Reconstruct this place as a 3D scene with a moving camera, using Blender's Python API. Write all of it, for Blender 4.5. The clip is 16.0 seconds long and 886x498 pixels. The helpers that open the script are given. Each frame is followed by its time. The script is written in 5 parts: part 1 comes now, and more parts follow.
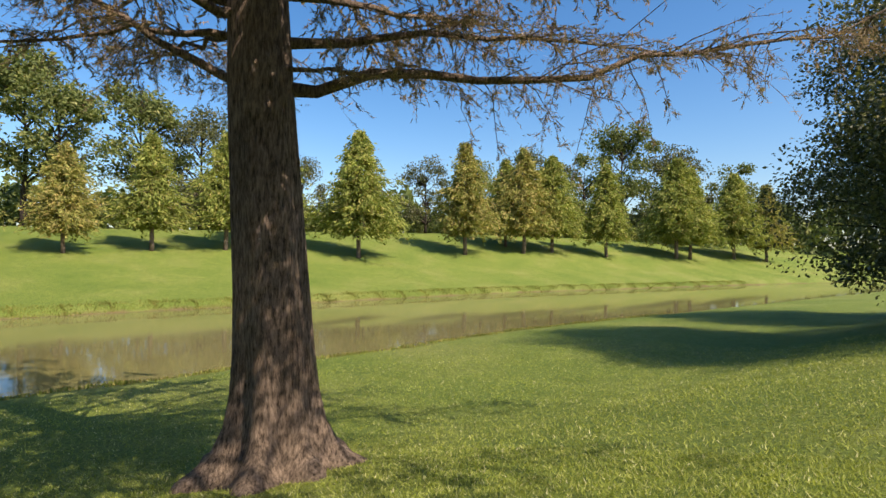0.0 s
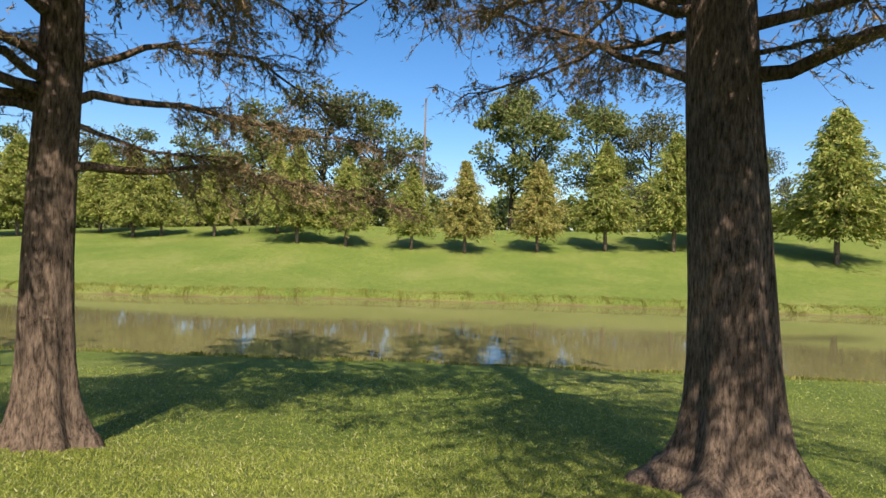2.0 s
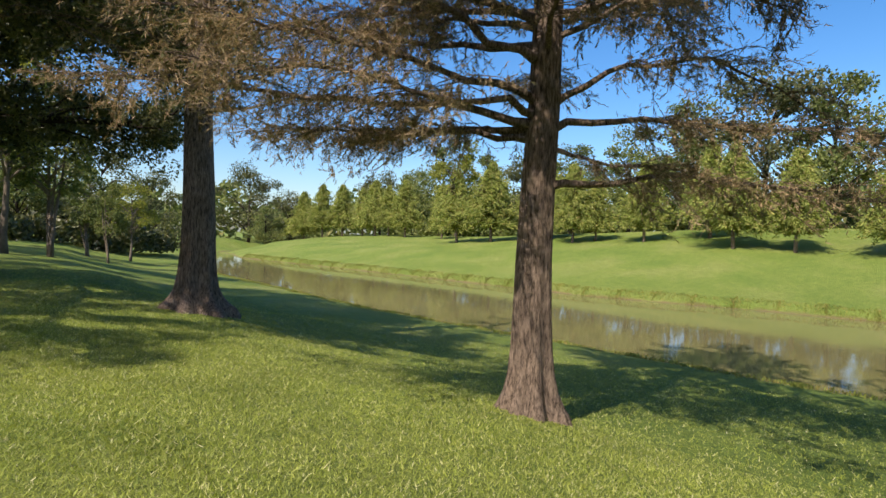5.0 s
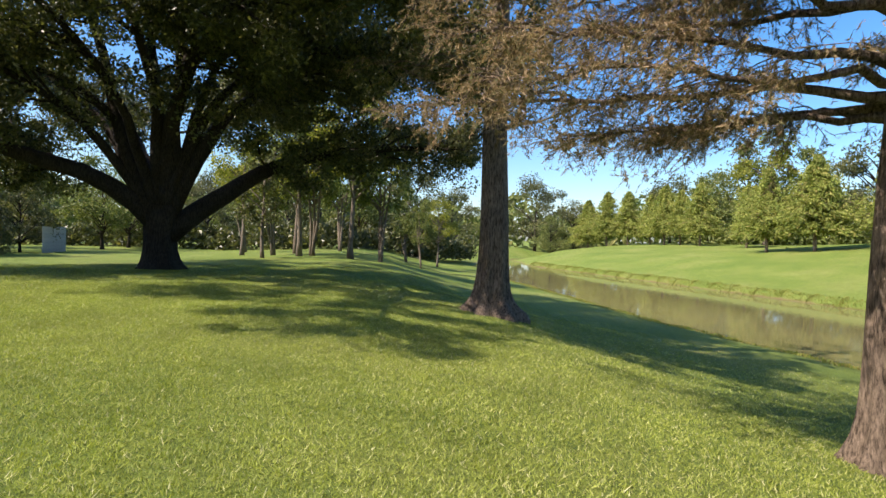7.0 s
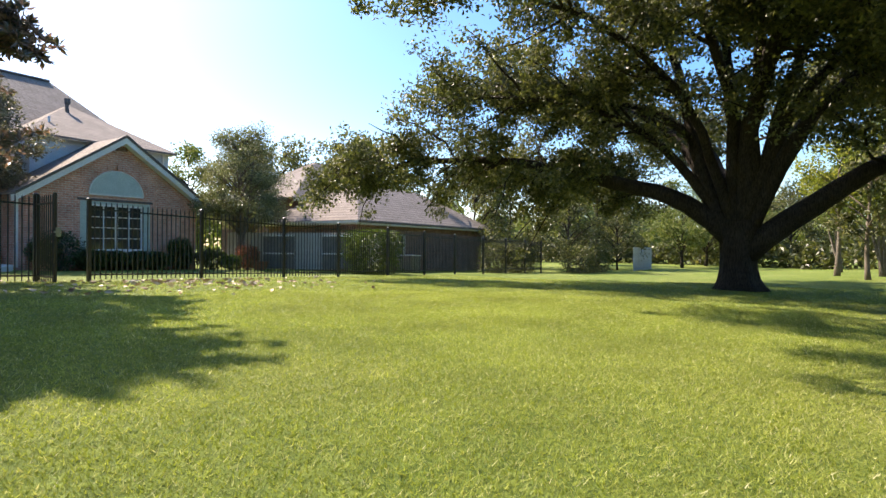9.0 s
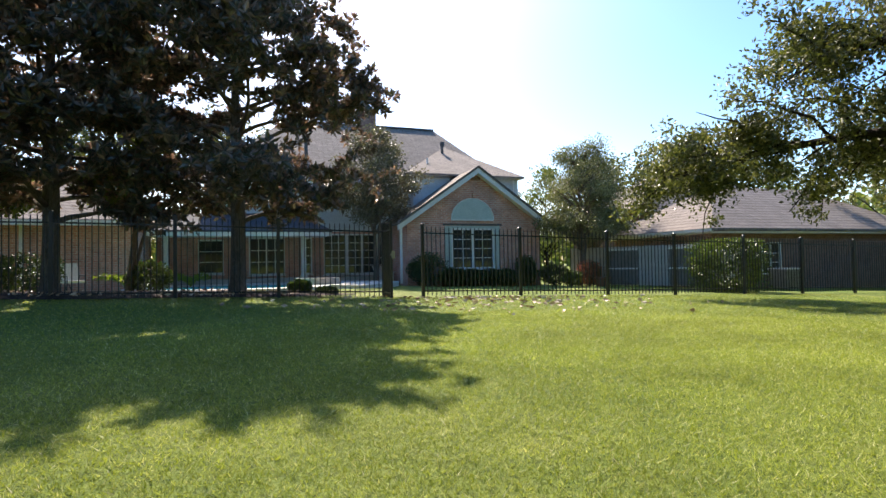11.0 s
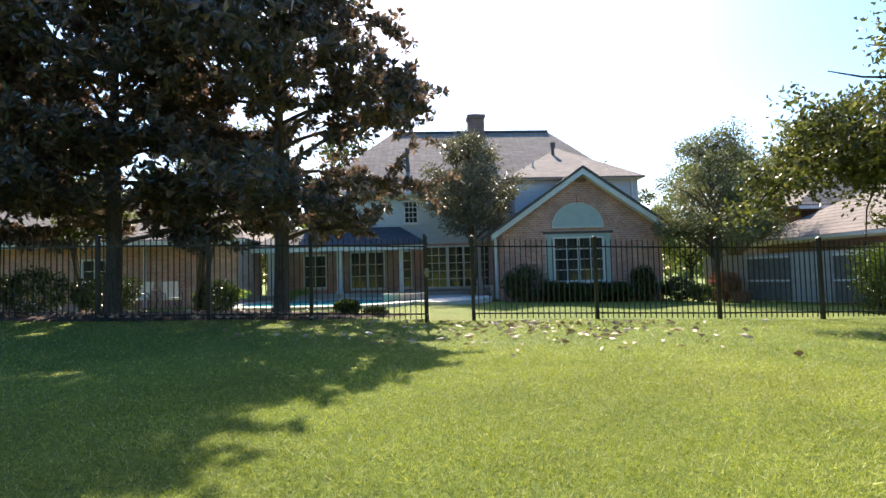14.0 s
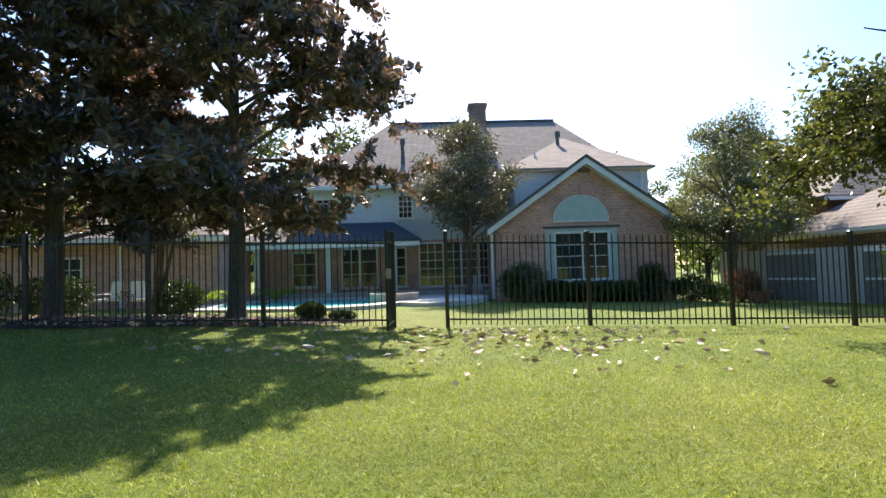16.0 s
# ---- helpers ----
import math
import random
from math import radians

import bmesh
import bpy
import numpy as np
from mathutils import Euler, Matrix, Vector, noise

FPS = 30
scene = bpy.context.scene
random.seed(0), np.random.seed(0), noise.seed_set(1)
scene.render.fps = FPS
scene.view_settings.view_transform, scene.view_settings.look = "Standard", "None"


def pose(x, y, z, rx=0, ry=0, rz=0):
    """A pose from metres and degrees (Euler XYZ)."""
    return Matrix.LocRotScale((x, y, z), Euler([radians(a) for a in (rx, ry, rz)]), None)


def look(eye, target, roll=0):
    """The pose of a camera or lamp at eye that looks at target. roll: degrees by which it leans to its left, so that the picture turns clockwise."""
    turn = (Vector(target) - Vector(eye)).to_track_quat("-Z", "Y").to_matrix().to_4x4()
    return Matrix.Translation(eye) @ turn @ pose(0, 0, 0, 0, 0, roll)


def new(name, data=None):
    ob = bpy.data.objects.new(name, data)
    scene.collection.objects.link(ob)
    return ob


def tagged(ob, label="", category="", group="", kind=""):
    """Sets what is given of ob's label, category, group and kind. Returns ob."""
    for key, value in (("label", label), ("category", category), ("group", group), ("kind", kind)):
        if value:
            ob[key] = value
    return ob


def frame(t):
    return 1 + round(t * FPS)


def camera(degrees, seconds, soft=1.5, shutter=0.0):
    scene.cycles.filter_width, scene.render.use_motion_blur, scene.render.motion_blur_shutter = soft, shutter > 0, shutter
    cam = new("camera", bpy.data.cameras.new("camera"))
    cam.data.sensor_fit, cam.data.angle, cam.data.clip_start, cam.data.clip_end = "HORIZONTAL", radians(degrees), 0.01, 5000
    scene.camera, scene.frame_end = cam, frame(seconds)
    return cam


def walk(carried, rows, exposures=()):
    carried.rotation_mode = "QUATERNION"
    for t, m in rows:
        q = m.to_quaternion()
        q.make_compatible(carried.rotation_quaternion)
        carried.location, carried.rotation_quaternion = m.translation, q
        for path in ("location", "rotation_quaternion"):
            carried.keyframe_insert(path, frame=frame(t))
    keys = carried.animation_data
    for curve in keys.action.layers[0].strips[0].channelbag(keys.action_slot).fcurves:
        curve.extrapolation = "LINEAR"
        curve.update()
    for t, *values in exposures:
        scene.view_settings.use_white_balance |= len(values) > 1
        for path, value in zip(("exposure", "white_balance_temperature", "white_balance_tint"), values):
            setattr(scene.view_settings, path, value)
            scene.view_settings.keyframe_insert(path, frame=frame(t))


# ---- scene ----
cam = camera(78.6, 16.0)
METRES, EYE, TILT, LEAN, TURN = 9.0, 1.4, 0.0, 0.0, 128.9
ROWS = [
    (0.0, 0.0, 0.0, 0.0, -0.01, 0.63, -0.68),
    (0.5, -0.0076, -0.0014, -0.0002, 7.75, 0.48, -0.82),
    (1.0, -0.0083, -0.0004, 0.0016, 19.22, 0.18, -1.04),
    (1.5, -0.0073, 0.0001, 0.001, 32.13, 0.04, -1.35),
    (2.0, -0.0077, -0.0044, -0.0003, 44.83, -0.2, -1.76),
    (2.5, -0.0107, -0.0114, -0.0014, 54.56, -0.52, -2.1),
    (3.0, -0.0119, -0.0217, -0.0005, 62.1, -0.8, -2.17),
    (3.5, -0.0117, -0.032, 0.0, 68.82, -0.95, -2.13),
    (4.0, -0.0116, -0.0417, 0.0006, 75.17, -1.05, -2.1),
    (6.5, -0.0164, -0.0285, -0.0009, 108.69, -0.95, -1.56),
    (7.0, -0.0245, -0.0498, -0.0016, 117.14, -1.04, -1.65),
    (7.5, -0.0455, -0.0832, -0.0025, 127.98, -1.14, -1.61),
    (8.0, -0.0584, -0.108, -0.0027, 140.69, -0.74, -1.34),
    (8.5, -0.0813, -0.1371, -0.0023, 156.79, -0.47, -0.82),
    (9.0, -0.1094, -0.1728, -0.0025, 173.26, -0.19, -0.38),
    (9.5, -0.1406, -0.2091, -0.0042, 185.53, -0.01, 0.08),
    (10.0, -0.173, -0.2458, -0.0046, 195.96, 0.36, 0.41),
    (12.5, -0.3221, -0.5078, 0.0122, 223.39, 2.41, 1.47),
    (13.0, -0.3317, -0.5631, 0.0155, 225.05, 2.61, 1.5),
    (13.5, -0.3379, -0.6213, 0.018, 226.46, 2.69, 1.62),
    (14.0, -0.3308, -0.6743, 0.0192, 227.75, 2.76, 1.61),
    (14.5, -0.3205, -0.7257, 0.021, 228.35, 2.6, 1.64),
    (15.0, -0.3101, -0.7771, 0.0242, 228.58, 2.63, 1.77),
    (15.5, -0.2921, -0.8251, 0.0261, 229.05, 2.6, 1.77),
    (16.0, -0.277, -0.8624, 0.0266, 229.53, 2.37, 1.75),
]
EXPOSURES = [(0.0, 0.66, 7200, 17), (4.0, 0.6, 6650, 16), (7.0, 0.97, 6700, 16), (8.2, 1.32, 7050, 16), (9.0, 1.4, 7150, 16), (10.0, 1.2, 7000, 15), (12.5, 1.38, 6850, 13), (16.0, 1.42, 6850, 13)]
walk(cam, [(t, pose(0, 0, EYE, TILT, LEAN, TURN) @ pose(METRES * x, METRES * y, METRES * z, 90 + pitch, roll, yaw)) for t, x, y, z, yaw, pitch, roll in ROWS], EXPOSURES)

# ---- world, sun, exposure ----
SUN_AZ, SUN_EL = 0.0, 46.0          # degrees from +y towards +x, degrees up
world = bpy.data.worlds.new("sky")
scene.world = world
world.use_nodes = True
wn = world.node_tree
sky = wn.nodes.new("ShaderNodeTexSky")
sky.sky_type = "NISHITA"
sky.sun_disc = False
sky.sun_elevation, sky.sun_rotation = radians(SUN_EL), radians(SUN_AZ)
sky.dust_density, sky.air_density, sky.ozone_density = 1.3, 1.0, 3.2
deep = wn.nodes.new("ShaderNodeHueSaturation")
deep.inputs["Saturation"].default_value = 1.32
wn.links.new(sky.outputs[0], deep.inputs["Color"])
wn.links.new(deep.outputs[0], wn.nodes["Background"].inputs[0])
wn.nodes["Background"].inputs[1].default_value = 0.132
sun = new("sun", bpy.data.lights.new("sun", "SUN"))
sun.data.energy, sun.data.angle, sun.data.color = 4.6, radians(0.55), (1.0, 0.92, 0.80)
sun.matrix_world = look((math.sin(radians(SUN_AZ)) * math.cos(radians(SUN_EL)) * 60, math.cos(radians(SUN_AZ)) * math.cos(radians(SUN_EL)) * 60, math.sin(radians(SUN_EL)) * 60), (0, 0, 0))

# ---- materials ----


def nodes_of(name):
    m = bpy.data.materials.new(name)
    m.use_nodes = True
    nt = m.node_tree
    return m, nt, nt.nodes["Principled BSDF"], nt.nodes.new, nt.links.new


def ramp_of(nt, fac, stops):
    r = nt.nodes.new("ShaderNodeValToRGB")
    while len(r.color_ramp.elements) < len(stops):
        r.color_ramp.elements.new(0.5)
    for el, (p, c) in zip(r.color_ramp.elements, stops):
        el.position, el.color = p, (*c, 1)
    nt.links.new(fac, r.inputs[0])
    return r.outputs[0]


def noise_of(nt, scale, detail=4.0, rough=0.6, stretch=(1, 1, 1), coord="Object"):
    tc, mp, n = nt.nodes.new("ShaderNodeTexCoord"), nt.nodes.new("ShaderNodeMapping"), nt.nodes.new("ShaderNodeTexNoise")
    mp.inputs["Scale"].default_value = stretch
    nt.links.new(tc.outputs[coord], mp.inputs[0])
    nt.links.new(mp.outputs[0], n.inputs["Vector"])
    n.inputs["Scale"].default_value, n.inputs["Detail"].default_value, n.inputs["Roughness"].default_value = scale, detail, rough
    return n.outputs["Fac"]


def mix_of(nt, a, b, fac, mode="MIX"):
    mx = nt.nodes.new("ShaderNodeMix")
    mx.data_type, mx.blend_type = "RGBA", mode
    for sock, val in ((mx.inputs[0], fac), (mx.inputs[6], a), (mx.inputs[7], b)):
        if isinstance(val, (int, float)):
            sock.default_value = val
        elif isinstance(val, tuple):
            sock.default_value = (*val, 1)
        else:
            nt.links.new(val, sock)
    return mx.outputs[2]


def bump_of(nt, height, strength, dist, bsdf):
    b = nt.nodes.new("ShaderNodeBump")
    b.inputs["Strength"].default_value, b.inputs["Distance"].default_value = strength, dist
    nt.links.new(height, b.inputs["Height"])
    nt.links.new(b.outputs[0], bsdf.inputs["Normal"])


def surface(name, dark, light, scale=6.0, fine=60.0, rough=0.8, bump=0.3, dist=0.01, stretch=(1, 1, 1), metal=0.0, spec=0.5):
    """A plain surface with variation at two scales."""
    m, nt, b, node, link = nodes_of(name)
    n1, n2 = noise_of(nt, scale, stretch=stretch), noise_of(nt, fine, stretch=stretch)
    c1 = ramp_of(nt, n1, [(0.3, dark), (0.7, light)])
    c2 = ramp_of(nt, n2, [(0.3, (0.72, 0.72, 0.72)), (0.7, (1.15, 1.15, 1.15))])
    link(mix_of(nt, c1, c2, 1.0, "MULTIPLY"), b.inputs["Base Color"])
    b.inputs["Roughness"].default_value, b.inputs["Metallic"].default_value = rough, metal
    b.inputs["Specular IOR Level"].default_value = spec
    if bump:
        bump_of(nt, n2, bump, dist, b)
    return m


def leafy(name, stops, rough=0.5, passing=0.35, gloss=0.4, tint=(1.15, 1.2, 0.6)):
    """Leaves: each piece its own shade, some light passing through."""
    m, nt, b, node, link = nodes_of(name)
    g = node("ShaderNodeNewGeometry")
    col = ramp_of(nt, g.outputs["Random Per Island"], stops)
    big = ramp_of(nt, noise_of(nt, 0.9, 3), [(0.3, (0.75, 0.75, 0.75)), (0.7, (1.15, 1.15, 1.1))])
    col = mix_of(nt, col, big, 1.0, "MULTIPLY")
    link(col, b.inputs["Base Color"])
    b.inputs["Roughness"].default_value, b.inputs["Specular IOR Level"].default_value = rough, gloss
    tr, mx = node("ShaderNodeBsdfTranslucent"), node("ShaderNodeMixShader")
    link(mix_of(nt, col, tint, 1.0, "MULTIPLY"), tr.inputs[0])
    mx.inputs[0].default_value = passing
    link(b.outputs[0], mx.inputs[1])
    link(tr.outputs[0], mx.inputs[2])
    link(mx.outputs[0], nt.nodes["Material Output"].inputs[0])
    return m


def bricks(name, c1, c2, mortar, along="xz"):
    m, nt, b, node, link = nodes_of(name)
    tc, sep, com = node("ShaderNodeTexCoord"), node("ShaderNodeSeparateXYZ"), node("ShaderNodeCombineXYZ")
    add = node("ShaderNodeMath")
    link(tc.outputs["Object"], sep.inputs[0])
    link(sep.outputs[0], add.inputs[0])
    link(sep.outputs[1], add.inputs[1])
    link(add.outputs[0], com.inputs[0])
    link(sep.outputs[2], com.inputs[1])
    br = node("ShaderNodeTexBrick")
    br.inputs["Scale"].default_value = 1.0
    br.inputs["Brick Width"].default_value, br.inputs["Row Height"].default_value = 0.235, 0.088
    br.inputs["Mortar Size"].default_value = 0.009
    br.inputs["Color1"].default_value, br.inputs["Color2"].default_value, br.inputs["Mortar"].default_value = (*c1, 1), (*c2, 1), (*mortar, 1)
    link(com.outputs[0], br.inputs["Vector"])
    n1 = ramp_of(nt, noise_of(nt, 1.3), [(0.3, (0.75, 0.75, 0.75)), (0.7, (1.2, 1.15, 1.1))])
    n2 = ramp_of(nt, noise_of(nt, 14), [(0.3, (0.8, 0.8, 0.8)), (0.7, (1.15, 1.15, 1.15))])
    link(mix_of(nt, mix_of(nt, br.outputs["Color"], n1, 1.0, "MULTIPLY"), n2, 1.0, "MULTIPLY"), b.inputs["Base Color"])
    b.inputs["Roughness"].default_value = 0.9
    bump_of(nt, br.outputs["Fac"], -0.5, 0.01, b)
    return m


def courses(name, dark, light, pitch):
    """Roof shingles in rows that follow the height; each row a shade of its own."""
    m, nt, b, node, link = nodes_of(name)
    tc, sep, com, add = node("ShaderNodeTexCoord"), node("ShaderNodeSeparateXYZ"), node("ShaderNodeCombineXYZ"), node("ShaderNodeMath")
    link(tc.outputs["Object"], sep.inputs[0])
    link(sep.outputs[0], add.inputs[0])
    link(sep.outputs[1], add.inputs[1])
    link(add.outputs[0], com.inputs[0])
    link(sep.outputs[2], com.inputs[1])
    br = node("ShaderNodeTexBrick")
    br.inputs["Scale"].default_value = 1.0
    br.inputs["Brick Width"].default_value, br.inputs["Row Height"].default_value, br.inputs["Mortar Size"].default_value = 0.3, pitch, pitch * 0.09
    br.inputs["Color1"].default_value, br.inputs["Color2"].default_value = (*dark, 1), (*light, 1)
    br.inputs["Mortar"].default_value = (*[c * 0.45 for c in dark], 1)
    link(com.outputs[0], br.inputs["Vector"])
    n1 = ramp_of(nt, noise_of(nt, 0.7), [(0.3, (0.85, 0.85, 0.85)), (0.7, (1.1, 1.1, 1.1))])
    n2 = ramp_of(nt, noise_of(nt, 25), [(0.3, (0.8, 0.8, 0.8)), (0.7, (1.15, 1.15, 1.15))])
    link(mix_of(nt, mix_of(nt, br.outputs["Color"], n1, 1.0, "MULTIPLY"), n2, 1.0, "MULTIPLY"), b.inputs["Base Color"])
    b.inputs["Roughness"].default_value = 0.95
    bump_of(nt, br.outputs["Fac"], -0.6, 0.02, b)
    return m


def grass_ground(name):
    m, nt, b, node, link = nodes_of(name)
    c = ramp_of(nt, noise_of(nt, 0.22, 5, 0.6), [(0.3, (0.112, 0.168, 0.031)), (0.5, (0.152, 0.2, 0.042)), (0.72, (0.212, 0.232, 0.07))])
    f = ramp_of(nt, noise_of(nt, 17, 7, 0.8), [(0.3, (0.32, 0.37, 0.28)), (0.5, (0.98, 1.0, 0.92)), (0.7, (1.95, 1.8, 1.7))])
    p = ramp_of(nt, noise_of(nt, 2.6, 5, 0.7), [(0.33, (0.8, 0.86, 0.75)), (0.6, (1.05, 1.02, 1.0)), (0.8, (1.3, 1.15, 1.3))])
    col = mix_of(nt, mix_of(nt, c, f, 1.0, "MULTIPLY"), p, 1.0, "MULTIPLY")
    # bare, muddy strip along the water's edge by height
    tc, sep, mr = node("ShaderNodeTexCoord"), node("ShaderNodeSeparateXYZ"), node("ShaderNodeMapRange")
    link(tc.outputs["Object"], sep.inputs[0])
    nz, ad = node("ShaderNodeMath"), node("ShaderNodeMath")
    nz.operation = "MULTIPLY"
    nz.inputs[1].default_value = 0.55
    link(noise_of(nt, 0.5, 5, 0.7), nz.inputs[0])
    link(sep.outputs[2], ad.inputs[0])
    link(nz.outputs[0], ad.inputs[1])
    link(ad.outputs[0], mr.inputs[0])
    mr.inputs[1].default_value, mr.inputs[2].default_value = -1.55, -1.38
    col = mix_of(nt, (0.15, 0.115, 0.05), col, mr.outputs[0])
    link(col, b.inputs["Base Color"])
    b.inputs["Roughness"].default_value, b.inputs["Specular IOR Level"].default_value = 0.85, 0.2
    bump_of(nt, noise_of(nt, 38, 4, 0.8), 0.9, 0.05, b)
    return m


def murky_water(name):
    m, nt, b, node, link = nodes_of(name)
    link(ramp_of(nt, noise_of(nt, 0.12, 4), [(0.3, (0.145, 0.13, 0.052)), (0.7, (0.185, 0.165, 0.075))]), b.inputs["Base Color"])
    b.inputs["Roughness"].default_value, b.inputs["IOR"].default_value = 0.035, 1.33
    bump_of(nt, noise_of(nt, 2.2, 3, 0.5, (1, 1.5, 1)), 0.05, 0.05, b)
    return m


def pane_glass(name, tone=(0.02, 0.025, 0.028)):
    m, nt, b, node, link = nodes_of(name)
    link(ramp_of(nt, noise_of(nt, 1.5), [(0.3, tone), (0.7, tuple(c * 1.8 for c in tone))]), b.inputs["Base Color"])
    b.inputs["Roughness"].default_value, b.inputs["Specular IOR Level"].default_value = 0.04, 0.7
    return m


def bark(name, dark, light, ridge=9.0, gain=0.9):
    m, nt, b, node, link = nodes_of(name)
    n1 = noise_of(nt, ridge, 8, 0.75, (2.0, 2.0, 0.42))
    n2 = noise_of(nt, 1.4, 3)
    col = mix_of(nt, ramp_of(nt, n1, [(0.36, dark), (0.62, light)]), ramp_of(nt, n2, [(0.3, (0.7, 0.68, 0.66)), (0.7, (1.2, 1.15, 1.1))]), 1.0, "MULTIPLY")
    link(col, b.inputs["Base Color"])
    b.inputs["Roughness"].default_value, b.inputs["Specular IOR Level"].default_value = 0.95, 0.15
    bump_of(nt, n1, gain, 0.05, b)
    return m


M_GRASS = grass_ground("lawn")
M_WATER = murky_water("murky water")
M_POOL = surface("pool water", (0.04, 0.38, 0.38), (0.07, 0.48, 0.46), 1.5, 8, 0.25, 0.08, 0.02, spec=0.08)
M_BARK_CY = bark("cypress bark", (0.03, 0.022, 0.017), (0.34, 0.265, 0.205), 17, 1.0)
M_BARK_OAK = bark("oak bark", (0.018, 0.015, 0.013), (0.07, 0.058, 0.048), 16, 0.8)
M_BARK_MAG = bark("magnolia bark", (0.07, 0.06, 0.05), (0.19, 0.17, 0.145), 20, 0.4)
M_BARK_PALE = bark("pale bark", (0.09, 0.075, 0.06), (0.23, 0.195, 0.16), 16, 0.4)
M_CY_LEAF = leafy("fading cypress needles", [(0.0, (0.11, 0.125, 0.05)), (0.3, (0.22, 0.19, 0.10)), (0.55, (0.36, 0.26, 0.16)), (0.85, (0.52, 0.38, 0.24)), (1.0, (0.10, 0.07, 0.05))], 0.8, 0.35, 0.1, (1.1, 1.05, 0.8))
M_CY_FAR = leafy("green cypress needles", [(0.0, (0.14, 0.185, 0.045)), (0.5, (0.26, 0.30, 0.075)), (0.85, (0.37, 0.38, 0.11)), (1.0, (0.42, 0.35, 0.13))], 0.8, 0.3, 0.1)
M_CY_TAN = leafy("bronzing cypress needles", [(0.0, (0.17, 0.195, 0.055)), (0.5, (0.33, 0.325, 0.095)), (1.0, (0.45, 0.35, 0.14))], 0.8, 0.3, 0.1)
M_OAK_LEAF = leafy("live oak leaves", [(0.0, (0.05, 0.06, 0.024)), (0.5, (0.10, 0.112, 0.042)), (0.85, (0.17, 0.175, 0.068)), (1.0, (0.27, 0.245, 0.11))], 0.42, 0.36, 0.5)
M_MAG_LEAF = leafy("magnolia leaves", [(0.0, (0.065, 0.07, 0.045)), (0.4, (0.10, 0.10, 0.065)), (0.62, (0.18, 0.125, 0.095)), (0.9, (0.26, 0.175, 0.13)), (1.0, (0.34, 0.24, 0.17))], 0.28, 0.36, 0.9, (1.0, 0.85, 0.75))
M_WOOD_LEAF = leafy("woodland leaves", [(0.0, (0.085, 0.115, 0.035)), (0.5, (0.155, 0.19, 0.055)), (0.9, (0.225, 0.25, 0.08)), (1.0, (0.29, 0.27, 0.10))], 0.6, 0.3, 0.3)
M_YELLOW_LEAF = leafy("yellowing leaves", [(0.0, (0.11, 0.145, 0.03)), (0.5, (0.23, 0.25, 0.055)), (1.0, (0.42, 0.39, 0.08))], 0.6, 0.5, 0.3)
M_GREY_LEAF = leafy("grey-green leaves", [(0.0, (0.09, 0.10, 0.05)), (0.5, (0.17, 0.18, 0.095)), (0.9, (0.27, 0.275, 0.16)), (1.0, (0.36, 0.35, 0.22))], 0.4, 0.3, 0.5)
M_DUSTY_LEAF = leafy("dusty dark leaves", [(0.0, (0.06, 0.06, 0.038)), (0.5, (0.12, 0.112, 0.075)), (1.0, (0.23, 0.205, 0.15))], 0.4, 0.28, 0.6)
M_SHRUB_LEAF = leafy("shrub leaves", [(0.0, (0.03, 0.05, 0.014)), (0.6, (0.055, 0.085, 0.022)), (1.0, (0.11, 0.14, 0.035))], 0.4, 0.2, 0.5)
M_HEDGE_LEAF = leafy("hedge leaves", [(0.0, (0.05, 0.085, 0.016)), (0.6, (0.10, 0.15, 0.03)), (1.0, (0.19, 0.23, 0.05))], 0.4, 0.3, 0.5)
M_PINK_LEAF = leafy("pink flowers", [(0.0, (0.10, 0.15, 0.04)), (0.4, (0.30, 0.14, 0.09)), (1.0, (0.55, 0.20, 0.15))], 0.7, 0.3, 0.2, (1.2, 0.9, 0.8))
M_LIME_LEAF = leafy("lime fronds", [(0.0, (0.16, 0.24, 0.03)), (1.0, (0.36, 0.42, 0.06))], 0.5, 0.45, 0.4)
M_BLADE = leafy("grass blades", [(0.0, (0.19, 0.25, 0.036)), (0.45, (0.325, 0.375, 0.068)), (0.82, (0.45, 0.485, 0.12)), (1.0, (0.70, 0.66, 0.40))], 0.55, 0.4, 0.3, (1.08, 1.12, 0.55))
M_SHORE = leafy("rough shore grass", [(0.0, (0.14, 0.18, 0.035)), (0.6, (0.24, 0.27, 0.06)), (1.0, (0.34, 0.27, 0.10))], 0.7, 0.35, 0.15)
M_FALLEN = leafy("fallen leaves", [(0.0, (0.22, 0.12, 0.06)), (0.4, (0.46, 0.31, 0.19)), (1.0, (0.74, 0.63, 0.49))], 0.5, 0.05, 0.5, (1, 1, 1))
M_MULCH = surface("bark mulch", (0.035, 0.02, 0.014), (0.10, 0.055, 0.038), 9, 45, 0.95, 0.8, 0.03)
M_BRICK = bricks("red brick", (0.50, 0.215, 0.155), (0.61, 0.315, 0.24), (0.60, 0.52, 0.45))
M_BRICK_DK = bricks("dark red brick", (0.17, 0.08, 0.06), (0.24, 0.13, 0.10), (0.28, 0.24, 0.21))
M_SHINGLE = courses("grey brown shingles", (0.20, 0.165, 0.14), (0.27, 0.225, 0.195), 0.105)
M_SHINGLE_W = courses("weathered shingles", (0.19, 0.16, 0.14), (0.255, 0.215, 0.19), 0.15)
M_SHINGLE_DK = surface("dark slate shingles", (0.045, 0.05, 0.06), (0.08, 0.085, 0.10), 3, 30, 0.9, 0.3)
M_SIDING = surface("pale painted siding", (0.56, 0.62, 0.63), (0.64, 0.69, 0.70), 2, 30, 0.6, 0.1, 0.005, (0.3, 0.3, 4))
